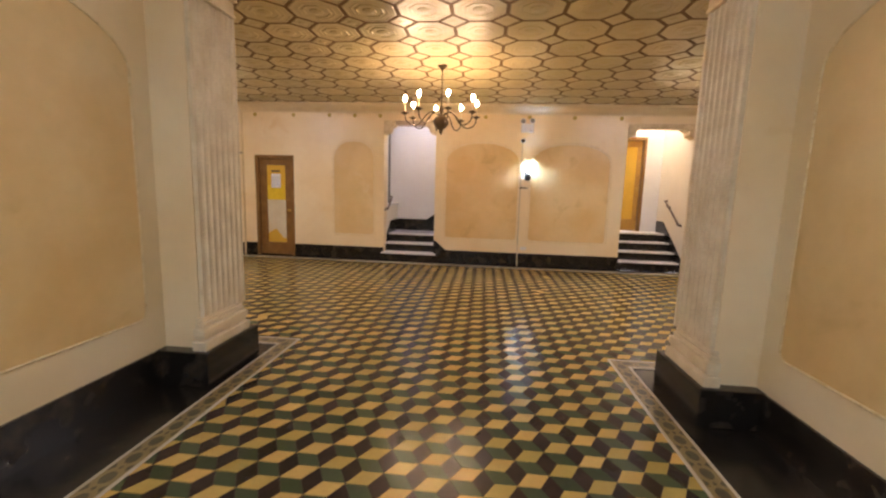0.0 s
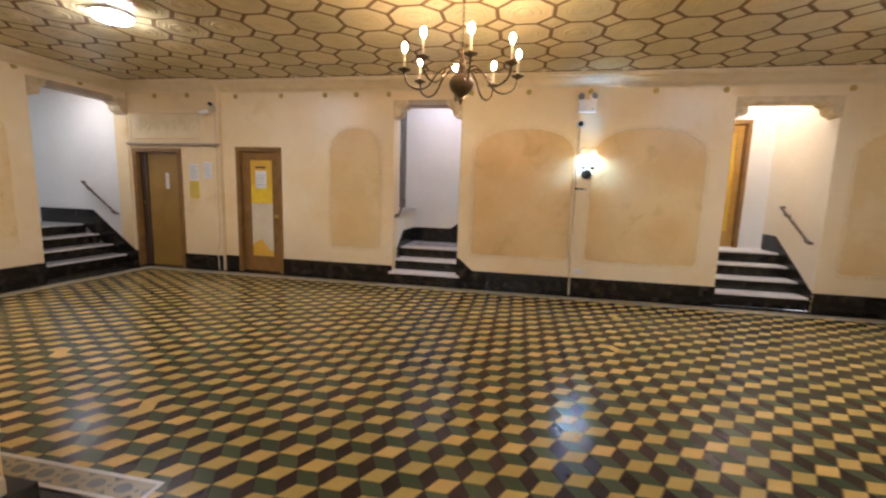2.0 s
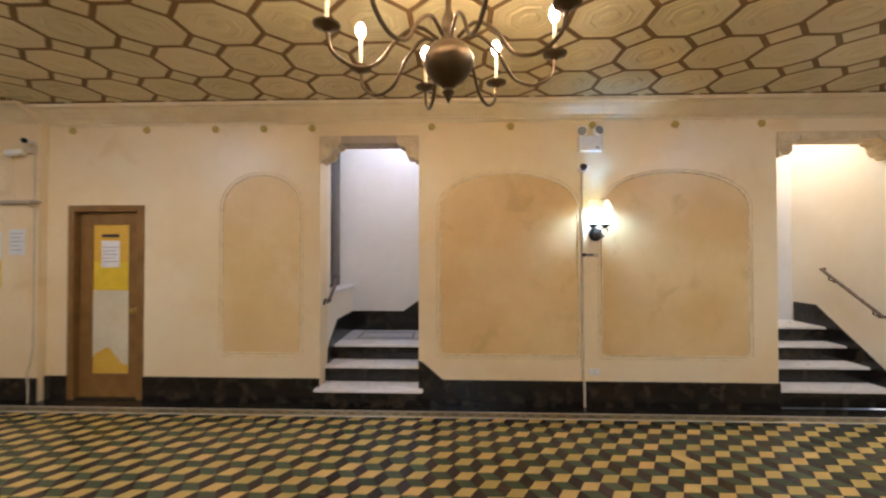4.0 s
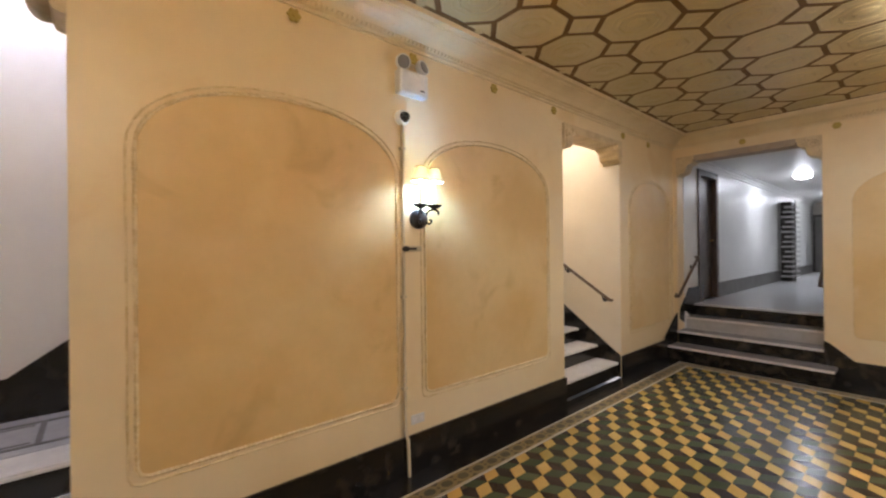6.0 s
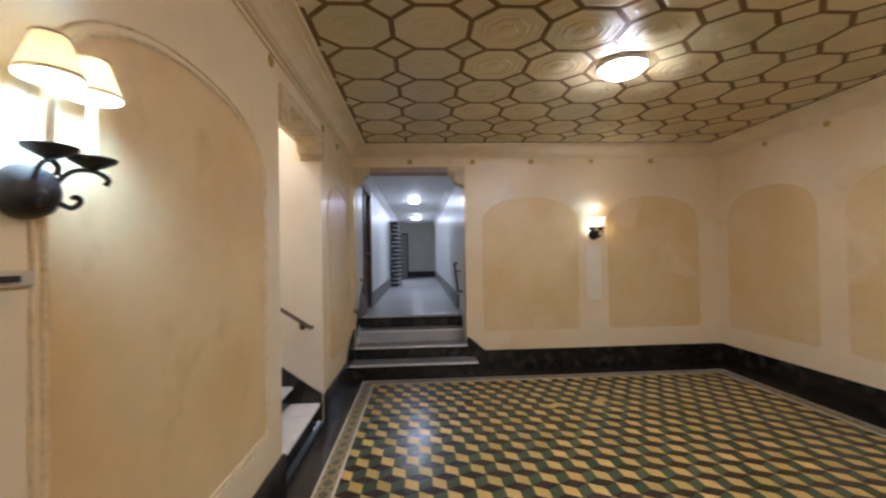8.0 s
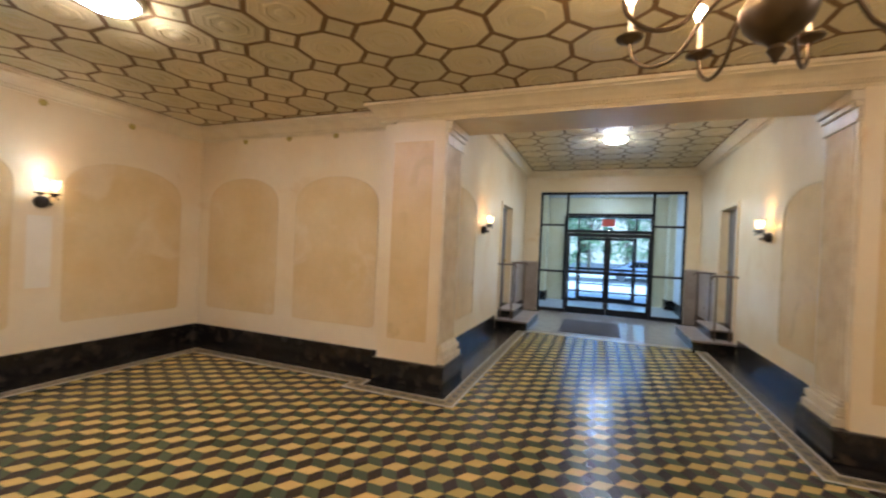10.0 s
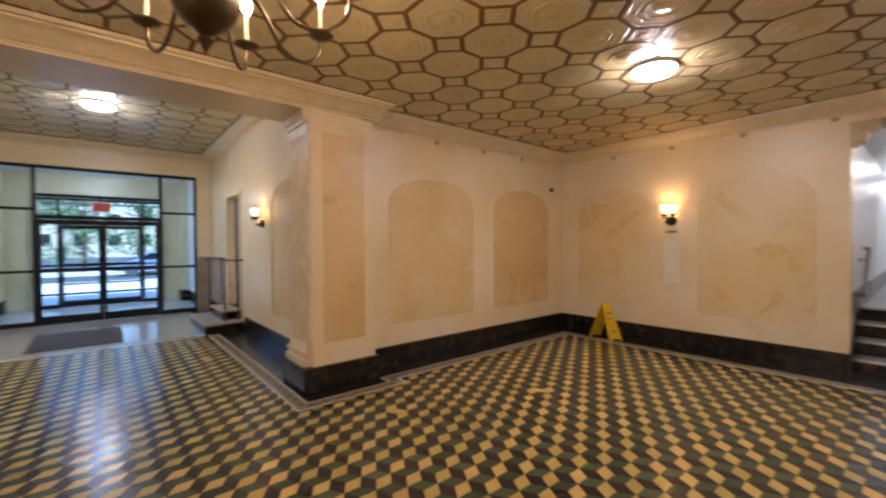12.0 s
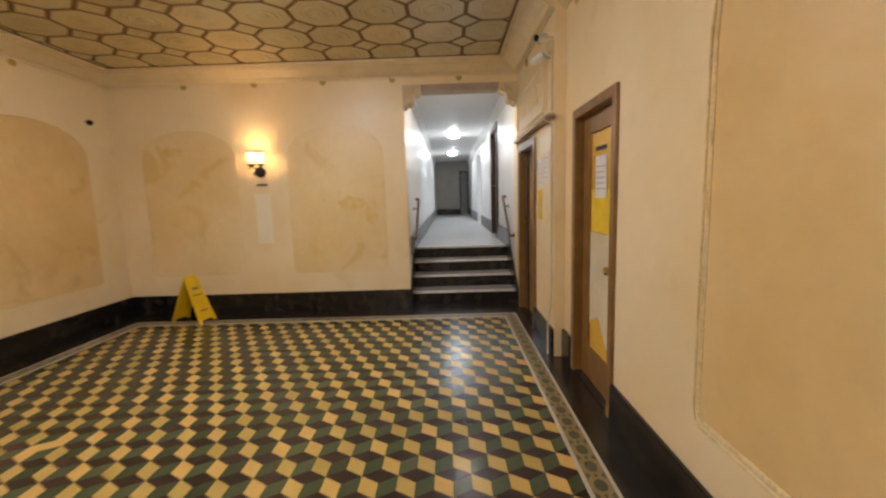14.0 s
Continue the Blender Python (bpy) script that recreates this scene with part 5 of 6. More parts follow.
def sconce(place_on, u, z, colours, label, tulip=False):
    """A two-light wall sconce: colours gives the tint of each bulb along the wall."""
    q = Vector(place_on(u, z, 0))
    out = (Vector(place_on(0, 0, 1)) - Vector(place_on(0, 0, 0)))
    along = (Vector(place_on(1, 0, 0)) - Vector(place_on(0, 0, 0)))
    s = thing("wall_sconce", q, label, "wall sconce", "two-light wall sconces")
    up = Vector((0, 0, 1))

    turn = out.to_track_quat("Z", "Y").to_matrix().to_4x4()
    bm = lathe(bmesh.new(), [(0.066, 0.0), (0.070, 0.012), (0.069, 0.034), (0.060, 0.058), (0.042, 0.074), (0.018, 0.082), (0, 0.083)], 24, (0, 0, 0), turn)
    part("backplate", bm, M_IRON, s, "dark hammered iron backplate", smooth=True)
    for sg, tint in zip((-1, 1), colours):
        way = along * (0.062 * sg) + out * 0.132
        r0, way = way.length, way.normalized()

        def reach(r, h):
            return way * r + up * h
        scroll = [reach(0.108 + 0.0036 * j * math.cos(-0.75 * j + 2.4), -0.014 + 0.0036 * j * math.sin(-0.75 * j + 2.4)) for j in range(6)]
        line = arc(scroll + [reach(0.098, -0.036), reach(0.074, -0.018), reach(0.074, 0.022), reach(0.102, 0.058), reach(0.146, 0.064), reach(0.178, 0.044), reach(0.172, 0.026)], 4)
        arm = part("arm", tube(bmesh.new(), line, 0.0068, 8), M_IRON, s, smooth=True)
        part("strut", tube(bmesh.new(), [reach(0.03, 0.0), reach(0.055, -0.004), reach(0.073, 0.012)], 0.0075, 8), M_IRON, arm, smooth=True)
        b = reach(r0, 0.088)
        part("drip_pan", lathe(bmesh.new(), [(0.006, -0.030), (0.011, -0.022), (0.022, -0.016), (0.050, 0.0), (0.055, 0.008), (0.049, 0.006), (0.014, -0.004)], 18, b), M_IRON, arm, smooth=True)
        if tulip:
            part("candle_sleeve", lathe(bmesh.new(), [(0.012, -0.004), (0.012, 0.052), (0.006, 0.056)], 12, b), M_CANDLE, arm, "cream candle sleeve", smooth=True)
            part("bulb", lathe(bmesh.new(), [(0.006, 0.056), (0.016, 0.078), (0.018, 0.095), (0.012, 0.118), (0, 0.132)], 12, b), tint, arm, "lit bulb", smooth=True)
            part("shade", lathe(bmesh.new(), [(0.016, 0.050), (0.028, 0.062), (0.036, 0.095), (0.042, 0.130), (0.060, 0.158), (0.058, 0.159), (0.040, 0.132), (0.034, 0.096), (0.026, 0.064), (0.016, 0.053)], 24, b), M_TULIP, arm, "frosted glass tulip shade", smooth=True)
            continue
        part("candle_sleeve", lathe(bmesh.new(), [(0.0125, -0.004), (0.0125, 0.158), (0.006, 0.163)], 12, b), M_CANDLE, arm, "cream candle sleeve", smooth=True)
        part("bulb", lathe(bmesh.new(), [(0.006, 0.163), (0.016, 0.184), (0.018, 0.200), (0.012, 0.222), (0, 0.236)], 12, b), tint, arm, "lit bulb", smooth=True)
        shade = part("shade", lathe(bmesh.new(), [(0.064, 0.168), (0.067, 0.170), (0.035, 0.272), (0.032, 0.272), (0.064, 0.171)], 28, b), M_SHADE, arm, "cream fabric shade", smooth=True)
        part("trim_band", lathe(bmesh.new(), [(0.0655, 0.1745), (0.0672, 0.1755), (0.0660, 0.1795), (0.0643, 0.1790)], 28, b), M_TRIM, shade, "brown trim band", smooth=True)
        part("trim_band", lathe(bmesh.new(), [(0.0362, 0.2675), (0.0376, 0.268), (0.0366, 0.2725), (0.0350, 0.2725)], 28, b), M_TRIM, shade, "brown trim band", smooth=True)
    return s


sconce(on_north, 1.112, 1.815, (M_WHITEBULB, M_COOLBULB), "black iron two-light wall sconce with small cream shades, lit")
sconce(on_east, 5.07, 1.90, (M_SCONCEBULB, M_WHITEBULB), "black iron two-light wall sconce with frosted tulip glass shades, lit", True)
sconce(on_west, 5.10, 1.90, (M_WESTBULB, M_WESTBULB), "black iron two-light wall sconce with frosted tulip glass shades, lit", True)
sconce(on_pass_east, 0.72, 1.93, (M_PASSBULB, M_PASSBULB), "black iron two-light wall sconce with frosted tulip glass shades, lit", True)
sconce(on_pass_west, 0.72, 1.93, (M_PASSBULB, M_PASSBULB), "black iron two-light wall sconce with frosted tulip glass shades, lit", True)

# ---- small wall fixtures ----


def paint_patch(place, u0, u1, z0, z1):
    structure("trim", prism(bmesh.new(), [(u0, z0), (u1, z0), (u1, z1), (u0, z1)], 0.0045, place), M_PATCH, "paler repainted strip below the sconce", "paint patch")


paint_patch(on_east, 4.96, 5.18, 0.95, 1.75)
paint_patch(on_west, 4.99, 5.20, 0.95, 1.62)

M_OCHRE = material("ochre_stain", (0.71, 0.485, 0.17), 0.5, spread=(0.78, 0.60, 0.32), scale=9, amount=0.9, bump=0.15)


def stain(place, u, z, w, h, seed):
    """An irregular patch of older ochre paint."""
    rnd = random.Random(seed)
    pts = [(u + w * math.cos(a) * rnd.uniform(0.6, 1.1), z + h * math.sin(a) * rnd.uniform(0.6, 1.1)) for a in [2 * math.pi * i / 26 for i in range(26)]]
    structure("trim", prism(bmesh.new(), pts, 0.0042, place), M_OCHRE, "irregular ochre stain on the plaster", "stain")


stain(on_west, 3.92, 2.19, 0.20, 0.08, 1)
stain(on_west, 6.28, 1.46, 0.22, 0.10, 2)
stain(on_west, 6.55, 1.35, 0.09, 0.25, 3)
em = thing("emergency_light", (1.05, YN, 2.785), "white emergency light box with two round lamp heads", "emergency light")
part("housing", box(bmesh.new(), -0.125, -0.075, -0.095, 0.125, 0, 0.075, 0.012), M_WHITE, em)
for sg in (-1, 1):
    t = Matrix.Rotation(radians(90 - 12 * sg), 4, "X") @ Matrix.Rotation(radians(14 * sg), 4, "Y")
    hd = part("lamp_head", lathe(bmesh.new(), [(0.02, -0.04), (0.045, -0.025), (0.055, 0.0), (0.055, 0.02), (0.048, 0.022), (0, 0.018)], 18, (0.085 * sg, -0.05, 0.125), t), M_WHITE, em, smooth=True)
    part("lamp_lens", lathe(bmesh.new(), [(0.046, 0.0225), (0.03, 0.026), (0, 0.028)], 14, (0.085 * sg, -0.05, 0.125), t), M_GREYTREAD, hd, "ribbed grey lamp lens")
part("badge", box(bmesh.new(), 0.05, -0.078, -0.06, 0.085, -0.0752, -0.05), M_INK, em)

dome = thing("dome_camera", (0.98, YN, 2.53), "small white dome camera with a black lens", "security camera")
part("base", lathe(bmesh.new(), [(0.055, 0), (0.055, 0.025), (0.045, 0.045), (0, 0.045)], 20, (0, 0, 0), Matrix.Rotation(radians(90), 4, "X")), M_WHITE, dome, smooth=True)
part("lens", lathe(bmesh.new(), [(0.040, 0.03), (0.038, 0.055), (0.026, 0.074), (0, 0.082)], 18, (0, 0, 0), Matrix.Rotation(radians(90), 4, "X")), M_LENS, dome, smooth=True)

cond = thing("conduit", (0.975, YN - 0.02, 0), "thin painted conduit running down the wall", "conduit")
part("pipe", tube(bmesh.new(), [(0, 0, 2.48), (0, 0, 1.4), (0.004, 0, 0.30), (0.004, -0.03, 0.25), (0.008, -0.035, 0.0)], 0.013, 8), M_CONDUIT, cond, smooth=True)
for zz in (2.3, 1.25, 0.6):
    part("clip", box(bmesh.new(), -0.02, -0.014, zz, 0.02, 0.018, zz + 0.02, 0.003), M_CONDUIT, cond)
valve = thing("wall_bracket", (1.04, YN, 1.60), "small steel wall bracket with a dark end cap", "wall bracket")
part("plate", box(bmesh.new(), -0.03, -0.02, -0.02, 0.10, 0, 0.02, 0.004), M_CONDUIT, valve)
part("bar", box(bmesh.new(), -0.035, -0.032, -0.008, 0.05, -0.021, 0.008, 0.003), M_IRON, valve)
part("end_cap", lathe(bmesh.new(), [(0.02, 0), (0.02, 0.03), (0, 0.034)], 12, (-0.06, -0.03, 0), Matrix.Rotation(radians(90), 4, "X")), M_IRON, valve)
bar_w = thing("wall_bracket", (XW, 5.10, 1.735), "small dark metal bar fixed below the sconce", "wall bracket")
part("bar", box(bmesh.new(), 0.0, -0.075, -0.010, 0.022, 0.075, 0.010, 0.003), M_IRON, bar_w)
part("plate", box(bmesh.new(), -0.001, -0.045, -0.022, 0.008, 0.045, 0.022, 0.003), M_CONDUIT, bar_w)
outlet = thing("wall_outlet", (1.10, YN, 0.36), "cream wall outlet plate above the skirting", "wall outlet")
part("plate", box(bmesh.new(), -0.06, -0.008, -0.035, 0.06, 0, 0.035, 0.003), M_WHITE, outlet)
for sg in (-1, 1):
    part("socket", box(bmesh.new(), 0.03 * sg - 0.014, -0.011, -0.014, 0.03 * sg + 0.014, -0.0082, 0.014, 0.002), M_PAPER, outlet)


def bullet_camera(place, aim):
    c = thing("bullet_camera", place, "white bullet security camera on a wall bracket", "security camera", "bullet cameras")
    turn = Vector(aim).normalized().to_track_quat("Z", "Y").to_matrix().to_4x4()
    part("body", lathe(bmesh.new(), [(0, -0.06), (0.03, -0.058), (0.034, -0.04), (0.034, 0.075), (0.03, 0.08), (0.03, 0.07)], 16, (0, -0.10, 0), turn), M_WHITE, c, smooth=True)
    part("lens", lathe(bmesh.new(), [(0.03, 0.07), (0.026, 0.076), (0, 0.078)], 14, (0, -0.10, 0), turn), M_LENS, c)
    part("bracket", tube(bmesh.new(), [(0, 0, 0), (0, -0.06, 0), (0, -0.10, -0.01)], 0.014, 8), M_WHITE, c, smooth=True)
    return c


bullet_camera((-4.98, YP, 2.83), (0.6, -0.75, -0.25))
bullet_camera((-5.10, YP, 2.70), (-0.7, -0.6, -0.25))
tagged(part("junction_box", box(bmesh.new(), -5.06, YP - 0.05, 2.71, -4.95, YP, 2.80, 0.006), M_CONDUIT), "painted junction box below the cameras", "junction box")
cond2 = thing("conduit", (-4.965, YP - 0.014, 0), "thin painted conduit running down to the floor", "conduit")
part("pipe", tube(bmesh.new(), [(0, 0, 2.72), (0, 0, 2.2), (0, -0.075, 2.19), (0, -0.075, 2.15), (0, 0, 2.1), (0, 0, 0.6), (-0.02, -0.01, 0.42), (-0.05, -0.02, 0.32), (-0.02, -0.03, 0.2), (-0.02, -0.03, 0.0)], 0.008, 8), M_CONDUIT, cond2, smooth=True)
tagged(part("wall_sensor", lathe(bmesh.new(), [(0.035, 0), (0.032, 0.03), (0.02, 0.05), (0, 0.055)], 14, (-6.42, YS, 2.55), Matrix.Rotation(radians(-90), 4, "X")), M_LENS, smooth=True), "small black wall sensor near the corner", "sensor")

# folding wet floor sign
sg = thing("wet_floor_sign", (-6.36, 4.24, 0), "yellow plastic folding floor sign standing by the wall", "floor sign", turn=-15)
for k, s in enumerate((-1, 1)):
    tilt = Matrix.Translation((0, 0, 0.567)) @ Matrix.Rotation(radians(21 * s), 4, "X")
    bm = bmesh.new()
    prism(bm, [(-0.13, -0.60), (-0.09, -0.60), (-0.075, -0.565), (0.075, -0.565), (0.09, -0.60), (0.13, -0.60), (0.09, 0.0), (0.06, 0.03), (-0.06, 0.03), (-0.09, 0.0)], 0.016, lambda u, v, d: tilt @ Vector((u, s * d, v)))
    leaf = part("leaf", bm, M_SIGN, sg)
    for j, (w, zz, hh) in enumerate(((0.05, -0.16, 0.035), (0.07, -0.24, 0.02), (0.06, -0.45, 0.02))):
        part("print_bar", prism(bmesh.new(), [(-w, zz), (w, zz), (w, zz + hh), (-w, zz + hh)], 0.0015, lambda u, v, d: tilt @ Vector((u, s * (0.0165 + d), v))), M_TRIM, leaf)
part("hinge", tube(bmesh.new(), [(-0.075, 0, 0.592), (0.075, 0, 0.592)], 0.014, 8), M_SIGN, sg)

# ---- entrance passage ----


def screen(name, y, label, x0, x1, z_top, side=0.71, bands=(2.13, 2.58)):
    s = tagged(thing(name, (0, y, 0), label, "glazed screen"), kind="structure")
    a, b = x0 + side, x1 - side
    c = (a + b) / 2
    t, d = 0.045, 0.05

    def bar(nm, u0, z0, u1, z1, deep=d):
        part(nm, box(bmesh.new(), u0, -deep, z0, u1, deep, z1, 0.004), M_FRAME, s)
    for u in (x0 + t / 2, a, b, x1 - t / 2):
        bar("post", u - t / 2 - 0.005, 0.0, u + t / 2 + 0.005, z_top)
    bar("head", x0 + t, z_top - 0.06, x1 - t, z_top - 0.001, 0.048)
    lights = [2.21]
    bar("transom", a + 0.03, 2.13, b - 0.03, 2.21, 0.047)
    if len(bands) > 1:
        bar("transom", a + 0.03, bands[1], b - 0.03, bands[1] + 0.06, 0.047)
        lights += [bands[1], bands[1] + 0.06]
    lights.append(z_top - 0.06)
    for u0, u1 in ((x0 + t, a - 0.03), (b + 0.03, x1 - t)):
        bar("rail", u0, 0.0, u1, 0.09, 0.046)
        bar("rail", u0, 1.06, u1, 1.11, 0.046)
        bar("rail", u0, 2.30, u1, 2.35, 0.046)
        for z0, z1 in ((0.09, 1.06), (1.11, 2.30), (2.35, z_top - 0.06)):
            part("pane", box(bmesh.new(), u0, -0.004, z0, u1, 0.004, z1), M_GLASS, s)
    for z0, z1 in zip(lights[::2], lights[1::2]):
        part("pane", box(bmesh.new(), a + 0.03, -0.004, z0, b - 0.03, 0.004, z1), M_GLASS, s)
    for u0, u1, hs in ((a + 0.034, c - 0.004, 1), (c + 0.004, b - 0.034, -1)):
        bm = bmesh.new()
        st = 0.06
        for q in ((u0, 0.01, u0 + st, 2.12), (u1 - st, 0.01, u1, 2.12), (u0 + st, 0.01, u1 - st, 0.17), (u0 + st, 2.03, u1 - st, 2.12), (u0 + st, 1.05, u1 - st, 1.13), (u0 + st, 0.58, u1 - st, 0.62)):
            box(bm, q[0], -0.03, q[1], q[2], 0.03, q[3], 0.004)
        leaf = part("door_leaf", bm, M_FRAME, s, "black framed glass door leaf")
        part("pane", box(bmesh.new(), u0 + st, -0.004, 0.17, u1 - st, 0.004, 2.03), M_GLASS, leaf)
        hx = u1 - st / 2 if hs > 0 else u0 + st / 2
        part("pull_handle", tube(bmesh.new(), [(hx, 0.03, 0.95), (hx, 0.075, 0.97), (hx, 0.075, 1.22), (hx, 0.03, 1.24)], 0.01, 8), M_IRON, leaf, smooth=True)
    for ob in s.children_recursive:
        if ob.name.startswith("pane"):
            ob.visible_shadow = False
    return s


screen("entrance_screen", YF - 0.1, "black aluminium glazed entrance screen with double doors", SCREEN[0], SCREEN[1], 3.2)
YO = -6.6
OUT = (-1.38, 1.26)
screen("street_screen", YO, "black aluminium glazed street screen with double doors", OUT[0], OUT[1], 2.82, 0.45, (2.13,))
structure("wall_porch_west", box(bmesh.new(), -2.2, YO - 0.1, -0.01, -1.95, YF - 0.2, 3.6), M_WHITEWALL, "white plaster porch wall", "wall")
structure("wall_porch_east", box(bmesh.new(), 1.95, YO - 0.1, -0.01, 2.2, YF - 0.2, 3.6), M_WHITEWALL, "white plaster porch wall", "wall")
structure("wall_porch_front", cells(bmesh.new(), (-2.2, 2.2), (-0.01, 4.2), [(OUT[0], OUT[1], -0.01, 2.82)], lambda u, z, d: (u, YO - 0.1 - d, z), 0.15), M_WALL, "plaster wall round the street doors", "wall")
structure("ceiling_porch", box(bmesh.new(), -2.2, YO - 0.1, 3.45, 2.2, YF - 0.2, 3.6), M_WHITEWALL, "white porch ceiling", "ceiling")
structure("floor_porch", box(bmesh.new(), -2.2, YO - 0.25, -0.15, 2.2, YF - 0.2, 0.0), M_TERRAZZO, "pale terrazzo porch floor", "floor")
# Lamp added out of view to brighten the white porch walls.
ceiling_lamp((0.0, -5.2, 3.44), 0.30, M_LAMPPASS)
for s in (-1, 1):
    structure("baseboard", box(bmesh.new(), s * 1.92, YO, 0.0, s * 1.951, YF - 0.21, 0.30), M_BLACK, "black marble skirting of the porch", "baseboard")
    structure("pilaster", box(bmesh.new(), s * 1.78, YO + 0.05, 0.0, s * 1.95, YO + 0.55, 3.449, 0.01), M_WALL, "cream pier beside the street doors", "pilaster")
    structure("baseboard", box(bmesh.new(), s * 1.74, YO + 0.06, 0.0, s * 1.951, YO + 0.58, 0.301, 0.008), M_BLACK, "black marble foot of the pier", "baseboard")

ex = thing("exit_sign", (-0.05, YF - 0.02, 2.40), "small red exit sign above the double doors", "exit sign")
part("housing", box(bmesh.new(), -0.15, -0.02, -0.09, 0.15, 0.03, 0.09, 0.008), M_RED, ex)
part("hanger", box(bmesh.new(), -0.02, -0.01, 0.09, 0.02, 0.01, 0.24), M_FRAME, ex)

tagged(part("door_mat", box(bmesh.new(), -0.32, -2.45, 0.004, 0.85, -0.85, 0.016, 0.004), M_MAT), "dark grey ribbed rubber door mat", "door mat")


def side_entry(s):
    """The raised marble stoop, door and rails at one side of the passage."""
    y0, y1 = SIDE_DOOR
    st = thing("stoop", (0, 0, 0), "black marble stoop with grey-brown treads at a side door", "steps", "side stoops")
    part("block", box(bmesh.new(), s * 1.42, y0 - 0.3, -0.006, s * 2.06, y1 + 0.3, 0.155, 0.004), M_BLACK, st)
    part("tread", box(bmesh.new(), s * 1.40, y0 - 0.32, 0.156, s * 2.06, y1 + 0.32, 0.185, 0.006), M_STOOP, st)
    part("block", box(bmesh.new(), s * 1.75, y0 - 0.02, 0.186, s * 2.07, y1 + 0.02, 0.33, 0.004), M_BLACK, st)
    part("tread", box(bmesh.new(), s * 1.73, y0 - 0.04, 0.331, s * 2.07, y1 + 0.04, 0.36, 0.006), M_STOOP, st)
    d = tagged(thing("door_6", (0, 0, 0), "dark grey metal apartment door in a deep reveal", "door"), kind="structure")
    part("leaf", box(bmesh.new(), s * 2.20, y0, 0.36, s * 2.25, y1, 2.55), M_GREYDOOR, d)
    bm = bmesh.new()
    for a in ((y0 - 0.07, 0.36, y0, 2.62), (y1, 0.36, y1 + 0.07, 2.62), (y0, 2.55, y1, 2.62)):
        box(bm, s * 2.05, a[0], a[1], s * 2.09, a[2], a[3], 0.005)
    part("door_frame", bm, M_WALL, d)
    part("sill_block", box(bmesh.new(), s * 2.085, y0, -0.006, s * 2.3, y1, 0.358), M_BLACK, d)
    part("knob", lathe(bmesh.new(), [(0.02, 0), (0.03, 0.02), (0.02, 0.05), (0, 0.055)], 12, (s * 2.20, y0 + 0.1, 1.35), Matrix.Rotation(radians(-90 * s), 4, "Y")), M_BRASS, d, smooth=True)
    for yy in (y0 - 0.2, y1 + 0.2):
        r = thing("stair_railing", (0, 0, 0), "thin brown metal railing on the side stoop", "railing", "stoop railings")
        for x in (1.76, 1.98):
            part("post", tube(bmesh.new(), [(s * x, yy, 0.185), (s * x, yy, 1.30)], 0.014, 8), M_RAIL, r, smooth=True)
        part("rail", tube(bmesh.new(), [(s * 1.68, yy, 1.24), (s * 1.71, yy, 1.30), (s * 2.07, yy, 1.30)], 0.016, 8), M_RAIL, r, smooth=True)
    # Unseen slab that closes off the opening behind the leaf.
    structure("door_backing", box(bmesh.new(), s * 2.36, y0 - 0.3, -0.01, s * 2.40, y1 + 0.3, 2.9), M_GREYDOOR, "unseen dark backing that closes off the side door", "wall")


side_entry(1)
side_entry(-1)
for a, b in ((-XV + 0.022, SCREEN[0]), (SCREEN[1], XV - 0.022)):
    structure("trim", box(bmesh.new(), a, YF, 0.0, b, YF + 0.02, 1.27), M_WAINSCOT, "brown marble wainscot beside the entrance screen", "wainscot")
    structure("trim", box(bmesh.new(), a, YF, 1.271, b, YF + 0.035, 1.31, 0.006), M_LINTEL, "brown cap moulding of the wainscot", "wainscot")
for s in (-1, 1):
    structure("trim", box(bmesh.new(), s * (XV - 0.02), YF, 0.262, s * XV, SIDE_DOOR[0] - 0.36, 1.27), M_WAINSCOT, "brown marble wainscot beside the side door", "wainscot")
    structure("trim", box(bmesh.new(), s * (XV - 0.035), YF + 0.037, 1.271, s * XV, SIDE_DOOR[0] - 0.36, 1.31, 0.006), M_LINTEL, "brown cap moulding of the wainscot", "wainscot")

# ---- street beyond the doors ----
bm = bmesh.new()
v = [bm.verts.new(p) for p in ((-400, -400, -0.17), (400, -400, -0.17), (400, 400, -0.17), (-400, 400, -0.17))]
bm.faces.new(v)
structure("ground", bm, M_ASPHALT, "grey asphalt street", "ground")
structure("pavement", box(bmesh.new(), -30, -16.5, -0.168, 30, YO - 0.25, -0.02), M_CONCRETE, "pale concrete pavement with a kerb", "pavement")
house = thing("apartment_building", (0, -75, 0), "brick apartment building across the street", "building")
part("wall", cells(bmesh.new(), (-24, 24), (-0.17, 8.2), [(-22 + 4 * i, -20.4 + 4 * i, 1.6 + 3.2 * j, 3.4 + 3.2 * j) for i in range(11) for j in range(2)], lambda u, z, d: (u, d, z), -0.4), M_BRICK, house)
for i in range(11):
    for j in range(2):
        w = part("window", box(bmesh.new(), -22 + 4 * i, -0.3, 1.6 + 3.2 * j, -20.4 + 4 * i, -0.25, 3.4 + 3.2 * j), M_LENS, house)
part("roof", box(bmesh.new(), -24.3, -10, 8.2, 24.3, 0.3, 8.7), M_CONCRETE, house)
structure("pavement", box(bmesh.new(), -30, -31, -0.168, 30, -24, -0.02), M_CONCRETE, "pale concrete pavement across the street", "pavement")


